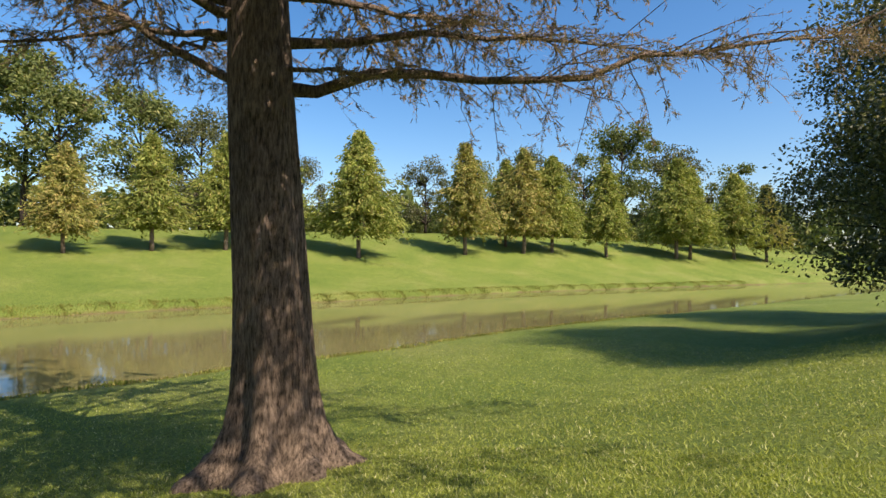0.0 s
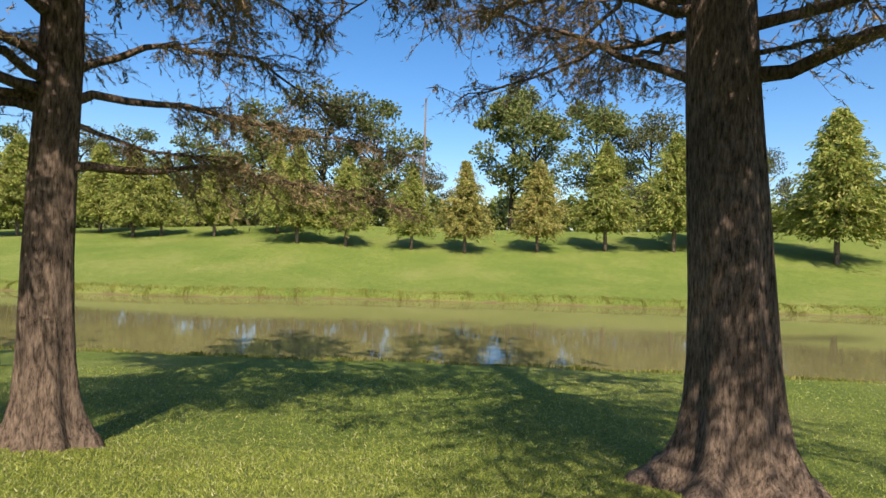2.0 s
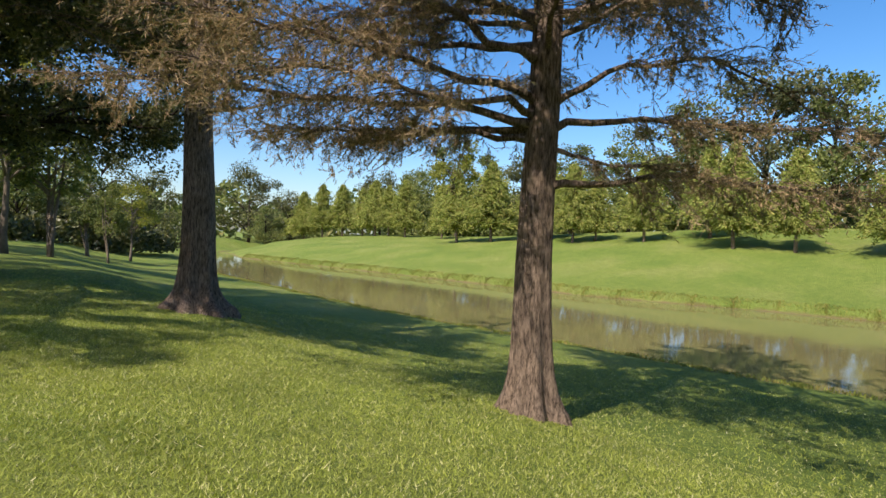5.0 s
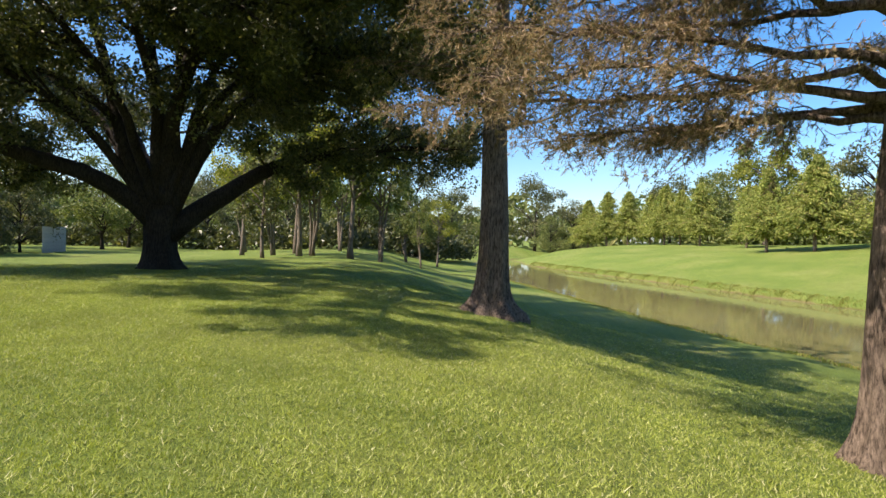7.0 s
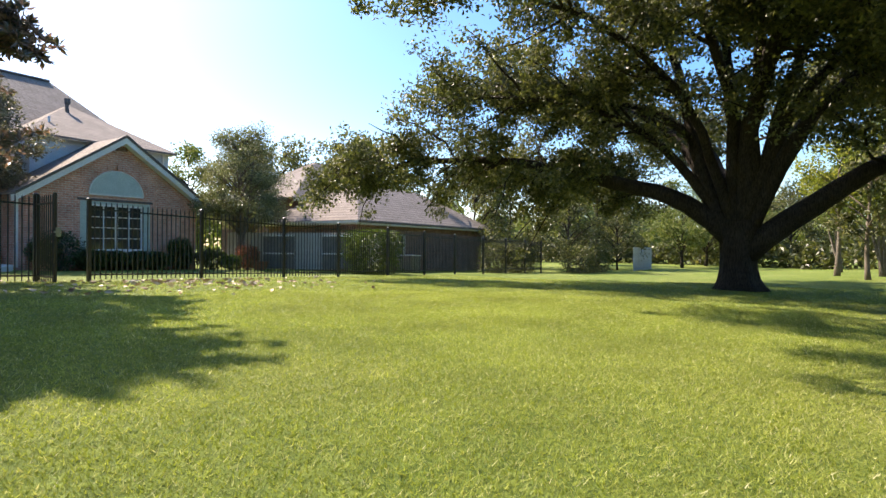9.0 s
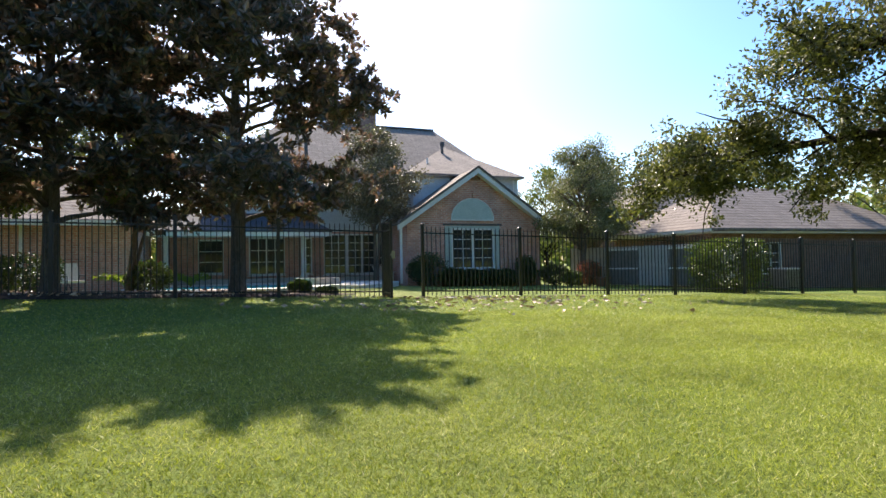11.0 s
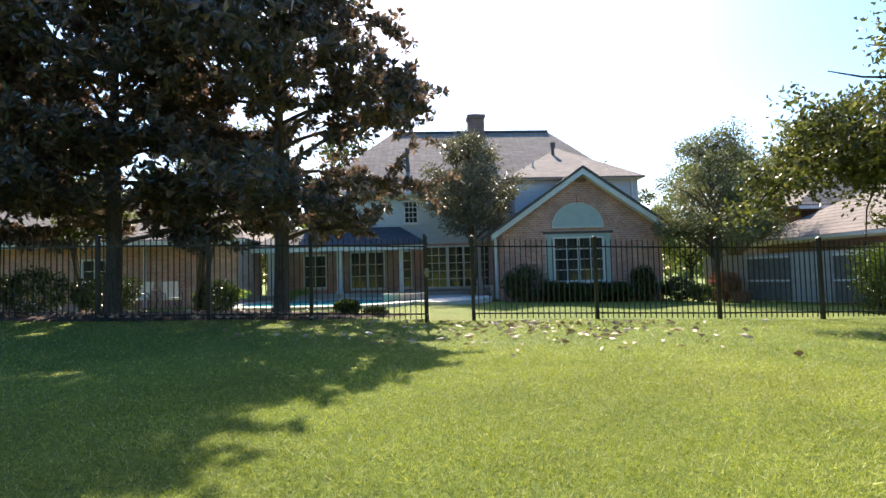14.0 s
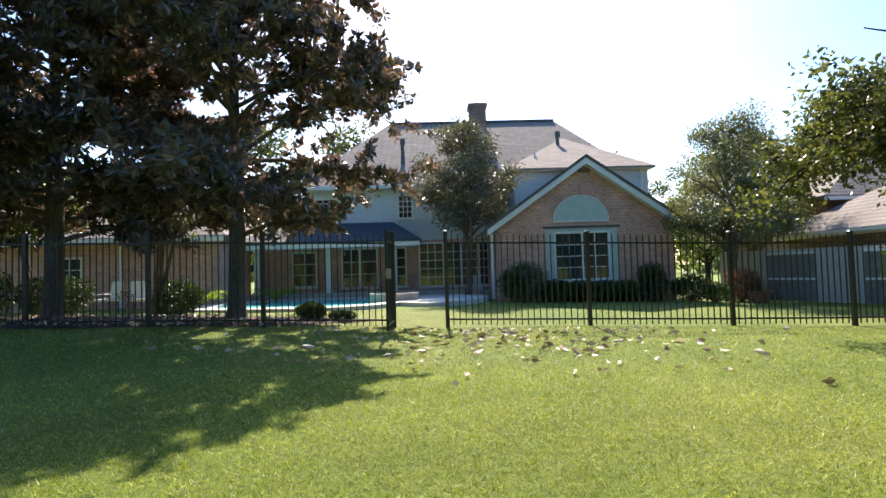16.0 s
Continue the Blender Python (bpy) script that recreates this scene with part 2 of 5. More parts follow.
M_WHITE = surface("white paint", (0.70, 0.69, 0.65), (0.80, 0.79, 0.75), 3, 40, 0.5, 0.08, 0.004)
M_AQUA = surface("pale green painted panel", (0.42, 0.50, 0.46), (0.50, 0.58, 0.53), 3, 30, 0.5, 0.1, 0.004)
M_IRON = surface("black painted iron", (0.010, 0.010, 0.011), (0.022, 0.021, 0.021), 8, 90, 0.42, 0.2, 0.002, (1, 1, 1), 0.0, 0.5)
M_GREYWOOD = surface("weathered grey boards", (0.42, 0.39, 0.355), (0.55, 0.51, 0.465), 4, 40, 0.9, 0.4, 0.006, (1, 1, 0.15))
M_DARKPANEL = surface("dark recessed panel", (0.15, 0.135, 0.125), (0.22, 0.20, 0.185), 4, 30, 0.9, 0.2)
M_CONCRETE = surface("pale concrete", (0.56, 0.53, 0.47), (0.68, 0.65, 0.59), 2, 40, 0.85, 0.2, 0.005)
M_STONE = surface("buff stone", (0.36, 0.31, 0.25), (0.52, 0.46, 0.38), 5, 30, 0.9, 0.5, 0.01)
M_GLASS = pane_glass("window glass")
M_METAL = surface("grey metal", (0.25, 0.25, 0.25), (0.36, 0.36, 0.35), 6, 60, 0.4, 0.1, 0.003, (1, 1, 1), 0.8)
M_TERRA = surface("terracotta", (0.24, 0.09, 0.055), (0.34, 0.14, 0.085), 6, 40, 0.85, 0.3, 0.005)
M_PIPE = surface("weathered lead pipe", (0.07, 0.06, 0.06), (0.13, 0.115, 0.11), 9, 50, 0.7, 0.2)
M_WOODPOLE = surface("weathered pole timber", (0.17, 0.125, 0.09), (0.26, 0.20, 0.15), 3, 40, 0.9, 0.4, 0.01, (1, 1, 0.1))

# ---- mesh helpers ----
RNG = np.random.default_rng(7)


class Geo:
    """Collects points and faces for one mesh."""

    def __init__(self):
        self.v, self.f, self.n = [], [], 0

    def add(self, verts, faces):
        verts = np.asarray(verts, float).reshape(-1, 3)
        self.v.append(verts)
        self.f += [tuple(int(i) + self.n for i in fc) for fc in faces]
        self.n += len(verts)
        return self

    def box(self, x0, y0, z0, x1, y1, z1):
        c = [(x, y, z) for z in (z0, z1) for y in (y0, y1) for x in (x0, x1)]
        return self.add(c, [(0, 2, 3, 1), (4, 5, 7, 6), (0, 1, 5, 4), (2, 6, 7, 3), (0, 4, 6, 2), (1, 3, 7, 5)])

    def beam(self, a, b, w, h):
        """A bar of section w x h from a to b."""
        a, b = Vector(a), Vector(b)
        d = (b - a).normalized()
        s = d.cross(Vector((0, 0, 1)))
        s = Vector((1, 0, 0)) if s.length < 0.01 else s.normalized()
        u = s.cross(d).normalized()
        c = [p + s * (w / 2 * i) + u * (h / 2 * j) for p in (a, b) for j in (-1, 1) for i in (-1, 1)]
        return self.add([tuple(p) for p in c], [(0, 2, 3, 1), (4, 5, 7, 6), (0, 1, 5, 4), (2, 6, 7, 3), (0, 4, 6, 2), (1, 3, 7, 5)])

    def tube(self, pts, radii, sides=6, lobes=0, depth=0.0, fade=None):
        pts = np.asarray(pts, float)
        k = len(pts)
        tan = np.gradient(pts, axis=0)
        tan /= np.linalg.norm(tan, axis=1)[:, None] + 1e-9
        ref = np.array([1.0, 0, 0]) if abs(tan[0][0]) < 0.8 else np.array([0, 1.0, 0])
        s = np.cross(tan, ref)
        s /= np.linalg.norm(s, axis=1)[:, None] + 1e-9
        u = np.cross(tan, s)
        a = np.linspace(0, 2 * np.pi, sides, endpoint=False)
        r = np.asarray(radii, float)[:, None] * np.ones((1, sides))
        if lobes:
            r = r * (1 + depth * np.asarray(fade)[:, None] * np.cos(lobes * a + 0.7 + 0.6 * np.sin(2 * a))[None])
        ring = pts[:, None] + r[..., None] * (np.cos(a)[None, :, None] * s[:, None] + np.sin(a)[None, :, None] * u[:, None])
        q = [(i * sides + j, i * sides + (j + 1) % sides, (i + 1) * sides + (j + 1) % sides, (i + 1) * sides + j) for i in range(k - 1) for j in range(sides)]
        q += [tuple(range(sides))[::-1], tuple((k - 1) * sides + j for j in range(sides))]
        return self.add(ring.reshape(-1, 3), q)

    def leaves(self, c, d, length, width, fold=0.0):
        """One four-sided leaf at each c, along d."""
        c, d = np.asarray(c, float), np.asarray(d, float)
        n = len(c)
        if not n:
            return self
        d = d / (np.linalg.norm(d, axis=1)[:, None] + 1e-9)
        s = np.cross(d, RNG.normal(size=(n, 3)))
        s /= np.linalg.norm(s, axis=1)[:, None] + 1e-9
        length = np.broadcast_to(np.asarray(length, float), n)[:, None]
        width = np.broadcast_to(np.asarray(width, float), n)[:, None]
        up = np.cross(d, s) * width * fold
        v = np.stack([c - d * length / 2, c + s * width / 2 + up, c + d * length / 2, c - s * width / 2 + up], 1).reshape(-1, 3)
        self.v.append(v)
        base = np.arange(n) * 4 + self.n
        self.f += np.stack([base, base + 1, base + 2, base + 3], 1).tolist()
        self.n += 4 * n
        return self

    def mesh(self, name, mat, smooth=False):
        me = bpy.data.meshes.new(name)
        v = np.concatenate(self.v) if self.v else np.zeros((0, 3))
        me.from_pydata(v.tolist(), [], self.f)
        me.materials.append(mat)
        if smooth:
            me.polygons.foreach_set("use_smooth", np.ones(len(me.polygons), bool))
        me.update()
        return me


def thing(name, at, label, category, group="", kind=""):
    e = new(name)
    e.location = at
    e.empty_display_size = 0.2
    return tagged(e, label, category, group, kind)


def part(name, geo, material, parent, label="", smooth=False, at=(0, 0, 0), rz=0.0, kind=""):
    """One mesh object under a thing or under a part; geo may be a mesh already made."""
    me = geo.mesh(name, material, smooth) if isinstance(geo, Geo) else geo
    ob = new(name, me)
    ob.parent = parent
    ob.location = at
    ob.rotation_euler = (0, 0, rz)
    return tagged(ob, label, kind=kind)


def solo(name, geo, material, label, category, group="", kind="", smooth=False, at=(0, 0, 0)):
    ob = new(name, geo.mesh(name, material, smooth))
    ob.location = at
    return tagged(ob, label, category, group, kind)

# ---- ground ----
NEAR_X, NEAR_Y = [-200, -110, -73, -20, -12, -4, 6, 16, 33, 39, 60, 72, 90, 140], [55, 14, 0.5, -12.2, -13.0, -14.5, -15.8, -17, -21.3, -22.8, -31, -38, -60, -140]
FAR_X, FAR_Y = [-200, -107, -72, -40, -20, -10, 3, 13, 21, 38, 60, 75, 90, 140], [30, 0.8, -13.5, -25, -29, -31, -32.2, -31.5, -33, -36, -39, -46, -74, -160]
PN = ([-4, 0, 0.5, 1.5, 5, 7.5, 9, 10, 11, 12, 14, 16, 20, 28, 60], [-2.6, -1.86, -1.7, -1.55, -1.28, -1.05, -0.88, -0.68, -0.48, -0.26, 0.08, 0.25, 0.38, 0.56, 0.56])
PF = ([-4, 0, 0.5, 5, 14, 20, 27, 35, 80], [-2.6, -1.88, -1.45, -0.65, 1.3, 2.3, 3.4, 3.7, 4.0])
WATER_Z = -1.8


def ground_z(x, y):
    x, y = np.asarray(x, float), np.asarray(y, float)
    dn = y - np.interp(x, NEAR_X, NEAR_Y)
    df = np.interp(x, FAR_X, FAR_Y) - y
    zn = np.interp(dn, *PN)
    tilt = np.clip(-0.03 * (x - 8), -0.9, 0.35) * np.clip((dn - 14) / 14, 0, 1) * np.where(x < 8, 1 - 0.85 * np.clip((y - 15) / 4, 0, 1), 1)
    tilt = tilt + 0.03 * np.clip(x, -12, 14) * np.clip(1 - np.abs(dn - 10.5) / 5, 0, 1)
    rise = np.clip(np.interp(x, [-60, -20, 5, 45], [1.25, 1.0, 1.0, 0.5]), 0.4, 1.3)
    zf = np.interp(df, *PF)
    zf = np.where(zf > 0, zf * rise, zf)
    yard = -0.06 * np.clip((y - 15) / 10, 0, 1) * np.clip((x + 30) / 20, 0, 1) * np.clip((19 - x) / 6, 0, 1)
    rough = 0.02 * np.sin(x * 1.3 + 0.5 * y) * np.cos(y * 1.1 - 0.3 * x)
    return np.where(dn > df, zn + tilt + yard, zf) + rough


def gz(x, y):
    return float(ground_z(x, y))


def axis(lo, hi, step, far, grow):
    mid = list(np.arange(lo, hi + 0.01, step))
    s, a, out = step, hi, []
    while a < far:
        s *= grow
        a += s
        out.append(a)
    s, a, low = step, lo, []
    while a > -far:
        s *= grow
        a -= s
        low.append(a)
    return np.array(low[::-1] + mid + out)


GX, GY = axis(-20, 40, 0.4, 2500, 1.08), axis(-38, 30, 0.4, 2500, 1.08)
mx, my = np.meshgrid(GX, GY)
mz = ground_z(mx, my)
g = Geo()
nx, ny = len(GX), len(GY)
idx = np.arange(nx * ny).reshape(ny, nx)
g.add(np.stack([mx, my, mz], -1).reshape(-1, 3), np.stack([idx[:-1, :-1], idx[:-1, 1:], idx[1:, 1:], idx[1:, :-1]], -1).reshape(-1, 4).tolist())
solo("ground", g, M_GRASS, "mown green lawn sloping down to the bayou", "ground", kind="structure", smooth=True)
g = Geo()
g.add([(-190, -150, WATER_Z), (135, -150, WATER_Z), (135, 60, WATER_Z), (-190, 60, WATER_Z)], [(0, 1, 2, 3)])
solo("water", g, M_WATER, "calm murky olive water of a bayou", "water", kind="structure")

# ---- trees ----


def bend_path(start, az, length, rise, sag, rng, wob=0.06, k=9):
    """A limb's line: az degrees from +x, rise at its root, sag towards the tip."""
    u = np.linspace(0, 1, k)
    d = np.array([math.cos(radians(az)), math.sin(radians(az))])
    side = np.array([-d[1], d[0]])
    w = np.cumsum(rng.normal(0, wob, k)) * length / k * 2
    wz = np.cumsum(rng.normal(0, wob, k)) * length / k * 1.6
    w -= w[0]
    wz -= wz[0]
    xy = d[None] * (u * length)[:, None] + side[None] * w[:, None]
    z = rise * length * u - sag * length * u ** 2 + wz
    return np.concatenate([xy, z[:, None]], 1) + np.asarray(start, float)


def along(path, u):
    i = u * (len(path) - 1)
    j = np.minimum(i.astype(int), len(path) - 2)
    return path[j] + (path[j + 1] - path[j]) * (i - j)[:, None]


OVER = 4.7   # limbs above this, mostly out of view, get widened sprays to cast dappled shade


def cypress_near(at, height, dia, limbs, seed, label, lean=(0, 0), flare=2.6, density=1.0, extra=46, low=4.5):
    """A bald cypress seen close: flared ridged trunk, long bare limbs, feathery fading sprays."""
    rng = np.random.default_rng(seed)
    base = (at[0], at[1], gz(*at))
    t = thing("cypress_tree", base, label, "tree", "cypresses on the near bank")
    hs = np.array([-0.35, -0.1, 0.05, 0.15, 0.3, 0.5, 0.8, 1.2, 1.8, 2.6, 3.6, 4.8, 6.5, 9, 12, height])
    r = dia / 2 * (np.interp(hs, [0, 1.5, 5, height], [1.12, 1.0, 0.78, 0.05]) + (flare - 1.1) * np.exp(-np.clip(hs, 0, 99) / 0.24))
    cx = lean[0] * hs + 0.02 * np.sin(hs * 1.4 + seed)
    cy = lean[1] * hs + 0.02 * np.cos(hs * 1.1 + seed)
    g = Geo().tube(np.stack([cx, cy, hs], 1), r, 40, 7, 0.16, np.interp(hs, [0, 0.4, 1.5, 4, 6], [1.5, 0.9, 0.35, 0.15, 0.05]))
    part("trunk", g, M_BARK_CY, t, "", True)
    todo = list(limbs)
    for i in range(extra):
        h = low + (height - low - 0.8) * ((i + rng.random()) / extra)
        todo.append((h, 137.5 * i + rng.uniform(-20, 20), (height - h) * 0.33 + rng.uniform(0.8, 1.8), rng.uniform(0.1, 0.35), rng.uniform(0.1, 0.3)))
    leaf, twig = Geo(), Geo()
    for n, (h, az, length, rise, sag) in enumerate(todo):
        root = (float(np.interp(h, hs, cx)), float(np.interp(h, hs, cy)), h)
        p = bend_path(root, az, length, rise, sag, rng, 0.11, 14)
        r0 = min(0.026 + 0.0058 * length, 0.6 * float(np.interp(h, hs, r)))
        part("limb", Geo().tube(p, np.interp(np.linspace(0, 1, len(p)), [0, 0.06, 0.3, 1], [r0 * 1.35, r0, r0 * 0.62, 0.006]), 7), M_BARK_CY, t, "", True)
        subs = int((9 + 7 * length) * density * (1.0 if h < 6.0 else 0.45))
        us = rng.uniform(0.22, 1.0, subs)
        at_u = along(p, us)
        for k in range(subs):
            sgn = 1 if k % 2 else -1
            a2 = az + sgn * rng.uniform(25, 85)
            l2 = (0.35 + 0.2 * length * (1.1 - us[k])) * rng.uniform(0.5, 1.3)
            q = bend_path(at_u[k], a2, l2, rng.uniform(-0.25, 0.3), rng.uniform(0.0, 0.6), rng, 0.12, 5)
            twig.tube(q, np.linspace(0.0085, 0.002, 5), 4)
            m = max(3, int(13 * l2 * density))
            uu = rng.uniform(0.15, 1, m)
            c = along(q, uu)
            dd = rng.normal(0, 0.6, (m, 3)) + np.array([math.cos(radians(a2)), math.sin(radians(a2)), -0.55])
            dd /= np.linalg.norm(dd, axis=1)[:, None]
            ln = rng.uniform(0.12, 0.32, m)
            for j in range(m):
                nl = int(rng.integers(11, 17)) if h < 6.0 else 8
                w = rng.uniform(0.1, 1, nl)
                cc = c[j] + dd[j] * (w * ln[j])[:, None]
                ld = dd[j] + rng.normal(0, 0.75, (nl, 3))
                leaf.leaves(cc, ld, rng.uniform(0.05, 0.11, nl) * (1.0 if h < 6.0 else 2.2), rng.uniform(0.004, 0.009, nl) * (1.15 if h < OVER else 2.2 if h < 6.0 else 7.0))
            if rng.random() < 0.32:
                cc = along(q, rng.uniform(0.2, 1, 1))[0] + rng.normal(0, 0.018, (26, 3)) * np.array([1, 1, 2.2]) - np.array([0, 0, 0.04])
                leaf.leaves(cc, rng.normal(0, 1, (26, 3)) + np.array([0, 0, -1.2]), 0.06, 0.018)
    part("twig", twig, M_BARK_CY, t, kind="stuff")
    part("crown", leaf, M_CY_LEAF, t, "sparse feathery brown and grey-green needles", kind="stuff")
    return t


def cypress_far_parts(height, spread, seed, mat, sprays=430):
    """A young conical cypress: straight stem, tiers of drooping boughs."""
    rng = np.random.default_rng(seed)
    trunk = Geo()
    hs = np.linspace(-0.2, height * 0.97, 8)
    trunk.tube(np.stack([0.04 * np.sin(hs), 0.04 * np.cos(hs * 1.3), hs], 1), np.interp(hs, [0, height], [0.02 * height, 0.02]), 8)
    crown = Geo()
    lobe = rng.uniform(0, 6.28, 6)
    for i in range(sprays):
        f = rng.random() ** 1.35
        h = height * (0.21 + 0.79 * f)
        az = rng.uniform(0, 360)
        a = radians(az)
        uneven = 0.82 + 0.16 * math.sin(2 * a + lobe[0] + 5 * f) + 0.14 * math.sin(3 * a + lobe[1] - 9 * f) + 0.10 * math.sin(23 * f + lobe[2] + a)
        reach = spread * (1 - f ** 1.25) ** 0.8 * min(1.0, 0.7 + 2.4 * f) * uneven * rng.uniform(0.35, 1.1) + 0.1
        p = bend_path((0, 0, h), az, max(reach, 0.2), rng.uniform(0.0, 0.5), rng.uniform(0.1, 0.5), rng, 0.07, 5)
        if i % 5 == 0:
            trunk.tube(p, np.linspace(0.022, 0.006, 5), 4)
        n = int(9 + 8 * reach)
        c = along(p, rng.uniform(0.3, 1, n)) + rng.normal(0, 0.13, (n, 3))
        d = np.array([math.cos(a), math.sin(a), -0.45]) + rng.normal(0, 0.6, (n, 3))
        crown.leaves(c, d, rng.uniform(0.2, 0.46, n), rng.uniform(0.06, 0.14, n), 0.2)
    return trunk.mesh("trunk", M_BARK_CY, True), crown.mesh("crown", mat)


def round_parts(height, spread, seed, mat, bark_mat, lumps=26, leaves=190, size=0.32, clear=0.25, stems=1, trunk_r=None):
    """A broadleaf tree: forked trunk, limbs that end in uneven lumps of leaves."""
    rng = np.random.default_rng(seed)
    trunk, crown = Geo(), Geo()
    r0 = trunk_r or 0.018 * height
    fork = height * clear
    for s in range(stems):
        off = (0.0, 0.0) if stems == 1 else (rng.normal(0, 0.12), rng.normal(0, 0.12))
        lean = (0.0, 0.0) if stems == 1 else (rng.normal(0, 0.10), rng.normal(0, 0.10))
        hs = np.linspace(-0.2, height * 0.8, 8)
        trunk.tube(np.stack([off[0] + lean[0] * hs + 0.06 * np.sin(hs), off[1] + lean[1] * hs + 0.06 * np.cos(hs), hs], 1), np.interp(hs, [-0.2, 0.2, height * 0.8], [r0 * 1.4, r0, 0.03]) / (1 if stems == 1 else 1.5), 8)
    for i in range(lumps):
        f = rng.random()
        h = fork + (height - fork) * (0.08 + 0.9 * f)
        wide = spread * (0.45 + 0.75 * math.sin(math.pi * min(0.96, 0.16 + 0.84 * f))) * rng.uniform(0.25, 0.85)
        az = 137.5 * i + rng.uniform(-30, 30)
        root = np.array([0, 0, max(fork * 0.8, h - wide * 0.75)])
        tip = np.array([wide * math.cos(radians(az)), wide * math.sin(radians(az)), h])
        u = np.linspace(0, 1, 5)[:, None]
        trunk.tube(root + (tip - root) * u + np.array([0, 0, 0.12 * wide]) * np.sin(u * math.pi), np.linspace(r0 * 0.4, 0.012, 5), 5)
        rad = spread * rng.uniform(0.18, 0.4)
        v = rng.normal(size=(leaves, 3))
        v /= np.linalg.norm(v, axis=1)[:, None]
        v *= (rad * rng.uniform(0.35, 1.1, leaves))[:, None] * np.array([1, 1, 0.75])
        crown.leaves(tip + v, v + rng.normal(0, rad * 0.6, (leaves, 3)), rng.uniform(0.6, 1.3, leaves) * size, rng.uniform(0.4, 0.8, leaves) * size, 0.25)
    return trunk.mesh("trunk", bark_mat, True), crown.mesh("crown", mat)


def plant(name, at, meshes, label, category, group="", scale=1.0, rz=0.0, z=None):
    t = thing(name, (at[0], at[1], gz(*at) - 0.05 if z is None else z), label, category, group)
    t.scale = (scale, scale, scale)
    t.rotation_euler = (0, 0, rz)
    part("trunk", meshes[0], None, t)
    part("crown", meshes[1], None, t)
    return t


# cypresses by the camera: limbs as height, heading, length, rise, sag
T1 = (-3.2, -4.66)
cypress_near(T1, 15, 0.72, [
    (3.82, 136, 7.0, 0.02, -0.08), (4.25, 150, 5.4, 0.26, 0.20), (4.05, 120, 1.6, -0.25, -0.2), (3.72, -56, 4.2, 0.45, -0.02), (4.28, -45, 3.2, 0.03, 0.05), (4.62, -62, 4.2, 0.3, 0.06),
    (4.35, -85, 3.2, 0.2, 0.1), (4.6, -15, 4.4, 0.3, 0.1), (4.5, 240, 3.4, 0.3, 0.15), (4.7, 100, 5.0, 0.3, 0.18), (4.75, 170, 4.6, 0.25, 0.1), (4.9, -30, 4.6, 0.3, 0.15), (5.0, 125, 5.5, 0.3, 0.15),
    # unseen limbs added over the walk, to dapple the trunk and lawn
    (4.8, 78, 4.8, 0.2, 0.1), (5.0, 98, 5.0, 0.25, 0.1), (5.3, 112, 4.8, 0.3, 0.1), (5.4, 86, 5.0, 0.3, 0.12), (5.8, 66, 4.6, 0.3, 0.1), (5.9, 102, 4.8, 0.35, 0.1),
    (4.95, 76, 7.0, 0.1, 0.06), (5.05, 84, 7.8, 0.1, 0.06), (5.2, 68, 7.6, 0.1, 0.06), (5.15, 92, 8.6, 0.1, 0.06), (5.5, 80, 8.8, 0.08, 0.04)], 3, "tall bald cypress with a thick ridged trunk and flared roots", (0.045, -0.03), 2.35)
T2 = (3.22, -5.54)
cypress_near(T2, 13, 0.41, [
    (2.62, 206, 3.7, 0.24, 0.22), (3.08, 195, 1.5, -0.12, 0.05), (3.22, 200, 3.6, 0.1, 0.1), (3.5, 212, 3.0, 0.75, 0.75), (4.3, 205, 2.6, 0.55, 0.5), (3.18, 42, 3.2, 0.02, 0.0), (3.35, 50, 4.8, 0.06, 0.08), (3.55, 58, 4.4, 0.16, 0.14), (3.3, 28, 3.6, 0.1, 0.06), (3.45, 66, 3.8, 0.1, 0.1),
    # the last three, out of view, are added for dappled shade
    (3.1, 8, 2.2, 0.35, 0.3), (4.25, 30, 4.2, 0.12, 0.05), (4.5, 55, 4.6, 0.2, 0.12), (4.6, 190, 3.6, 0.3, 0.15), (4.4, 0, 3.4, 0.25, 0.1), (3.9, -60, 2.4, 0.3, 0.1), (4.2, 120, 2.6, 0.35, 0.15), (4.0, 60, 4.6, 0.2, 0.1), (5.0, 90, 4.2, 0.3, 0.1), (5.4, 75, 4.2, 0.3, 0.1), (5.6, 105, 4.0, 0.3, 0.1)], 5, "slender bald cypress with bare lower limbs and brown needles", (-0.01, 0.0), 2.0, 1.35)
T3 = (10.8, -5.65)
cypress_near(T3, 13, 0.62, [
    (4.0, -100, 3.2, 0.3, 0.1), (4.2, 190, 3.4, 0.3, 0.1), (4.4, 100, 3.2, 0.3, 0.1), (3.6, 150, 3.0, 0.2, 0.2), (4.6, -60, 3.4, 0.3, 0.1)], 8, "bald cypress standing in the oak's shade", (0.0, 0.0), 2.3, 0.5, 34)

# the live oak
OAK = (19.1, 1.25)


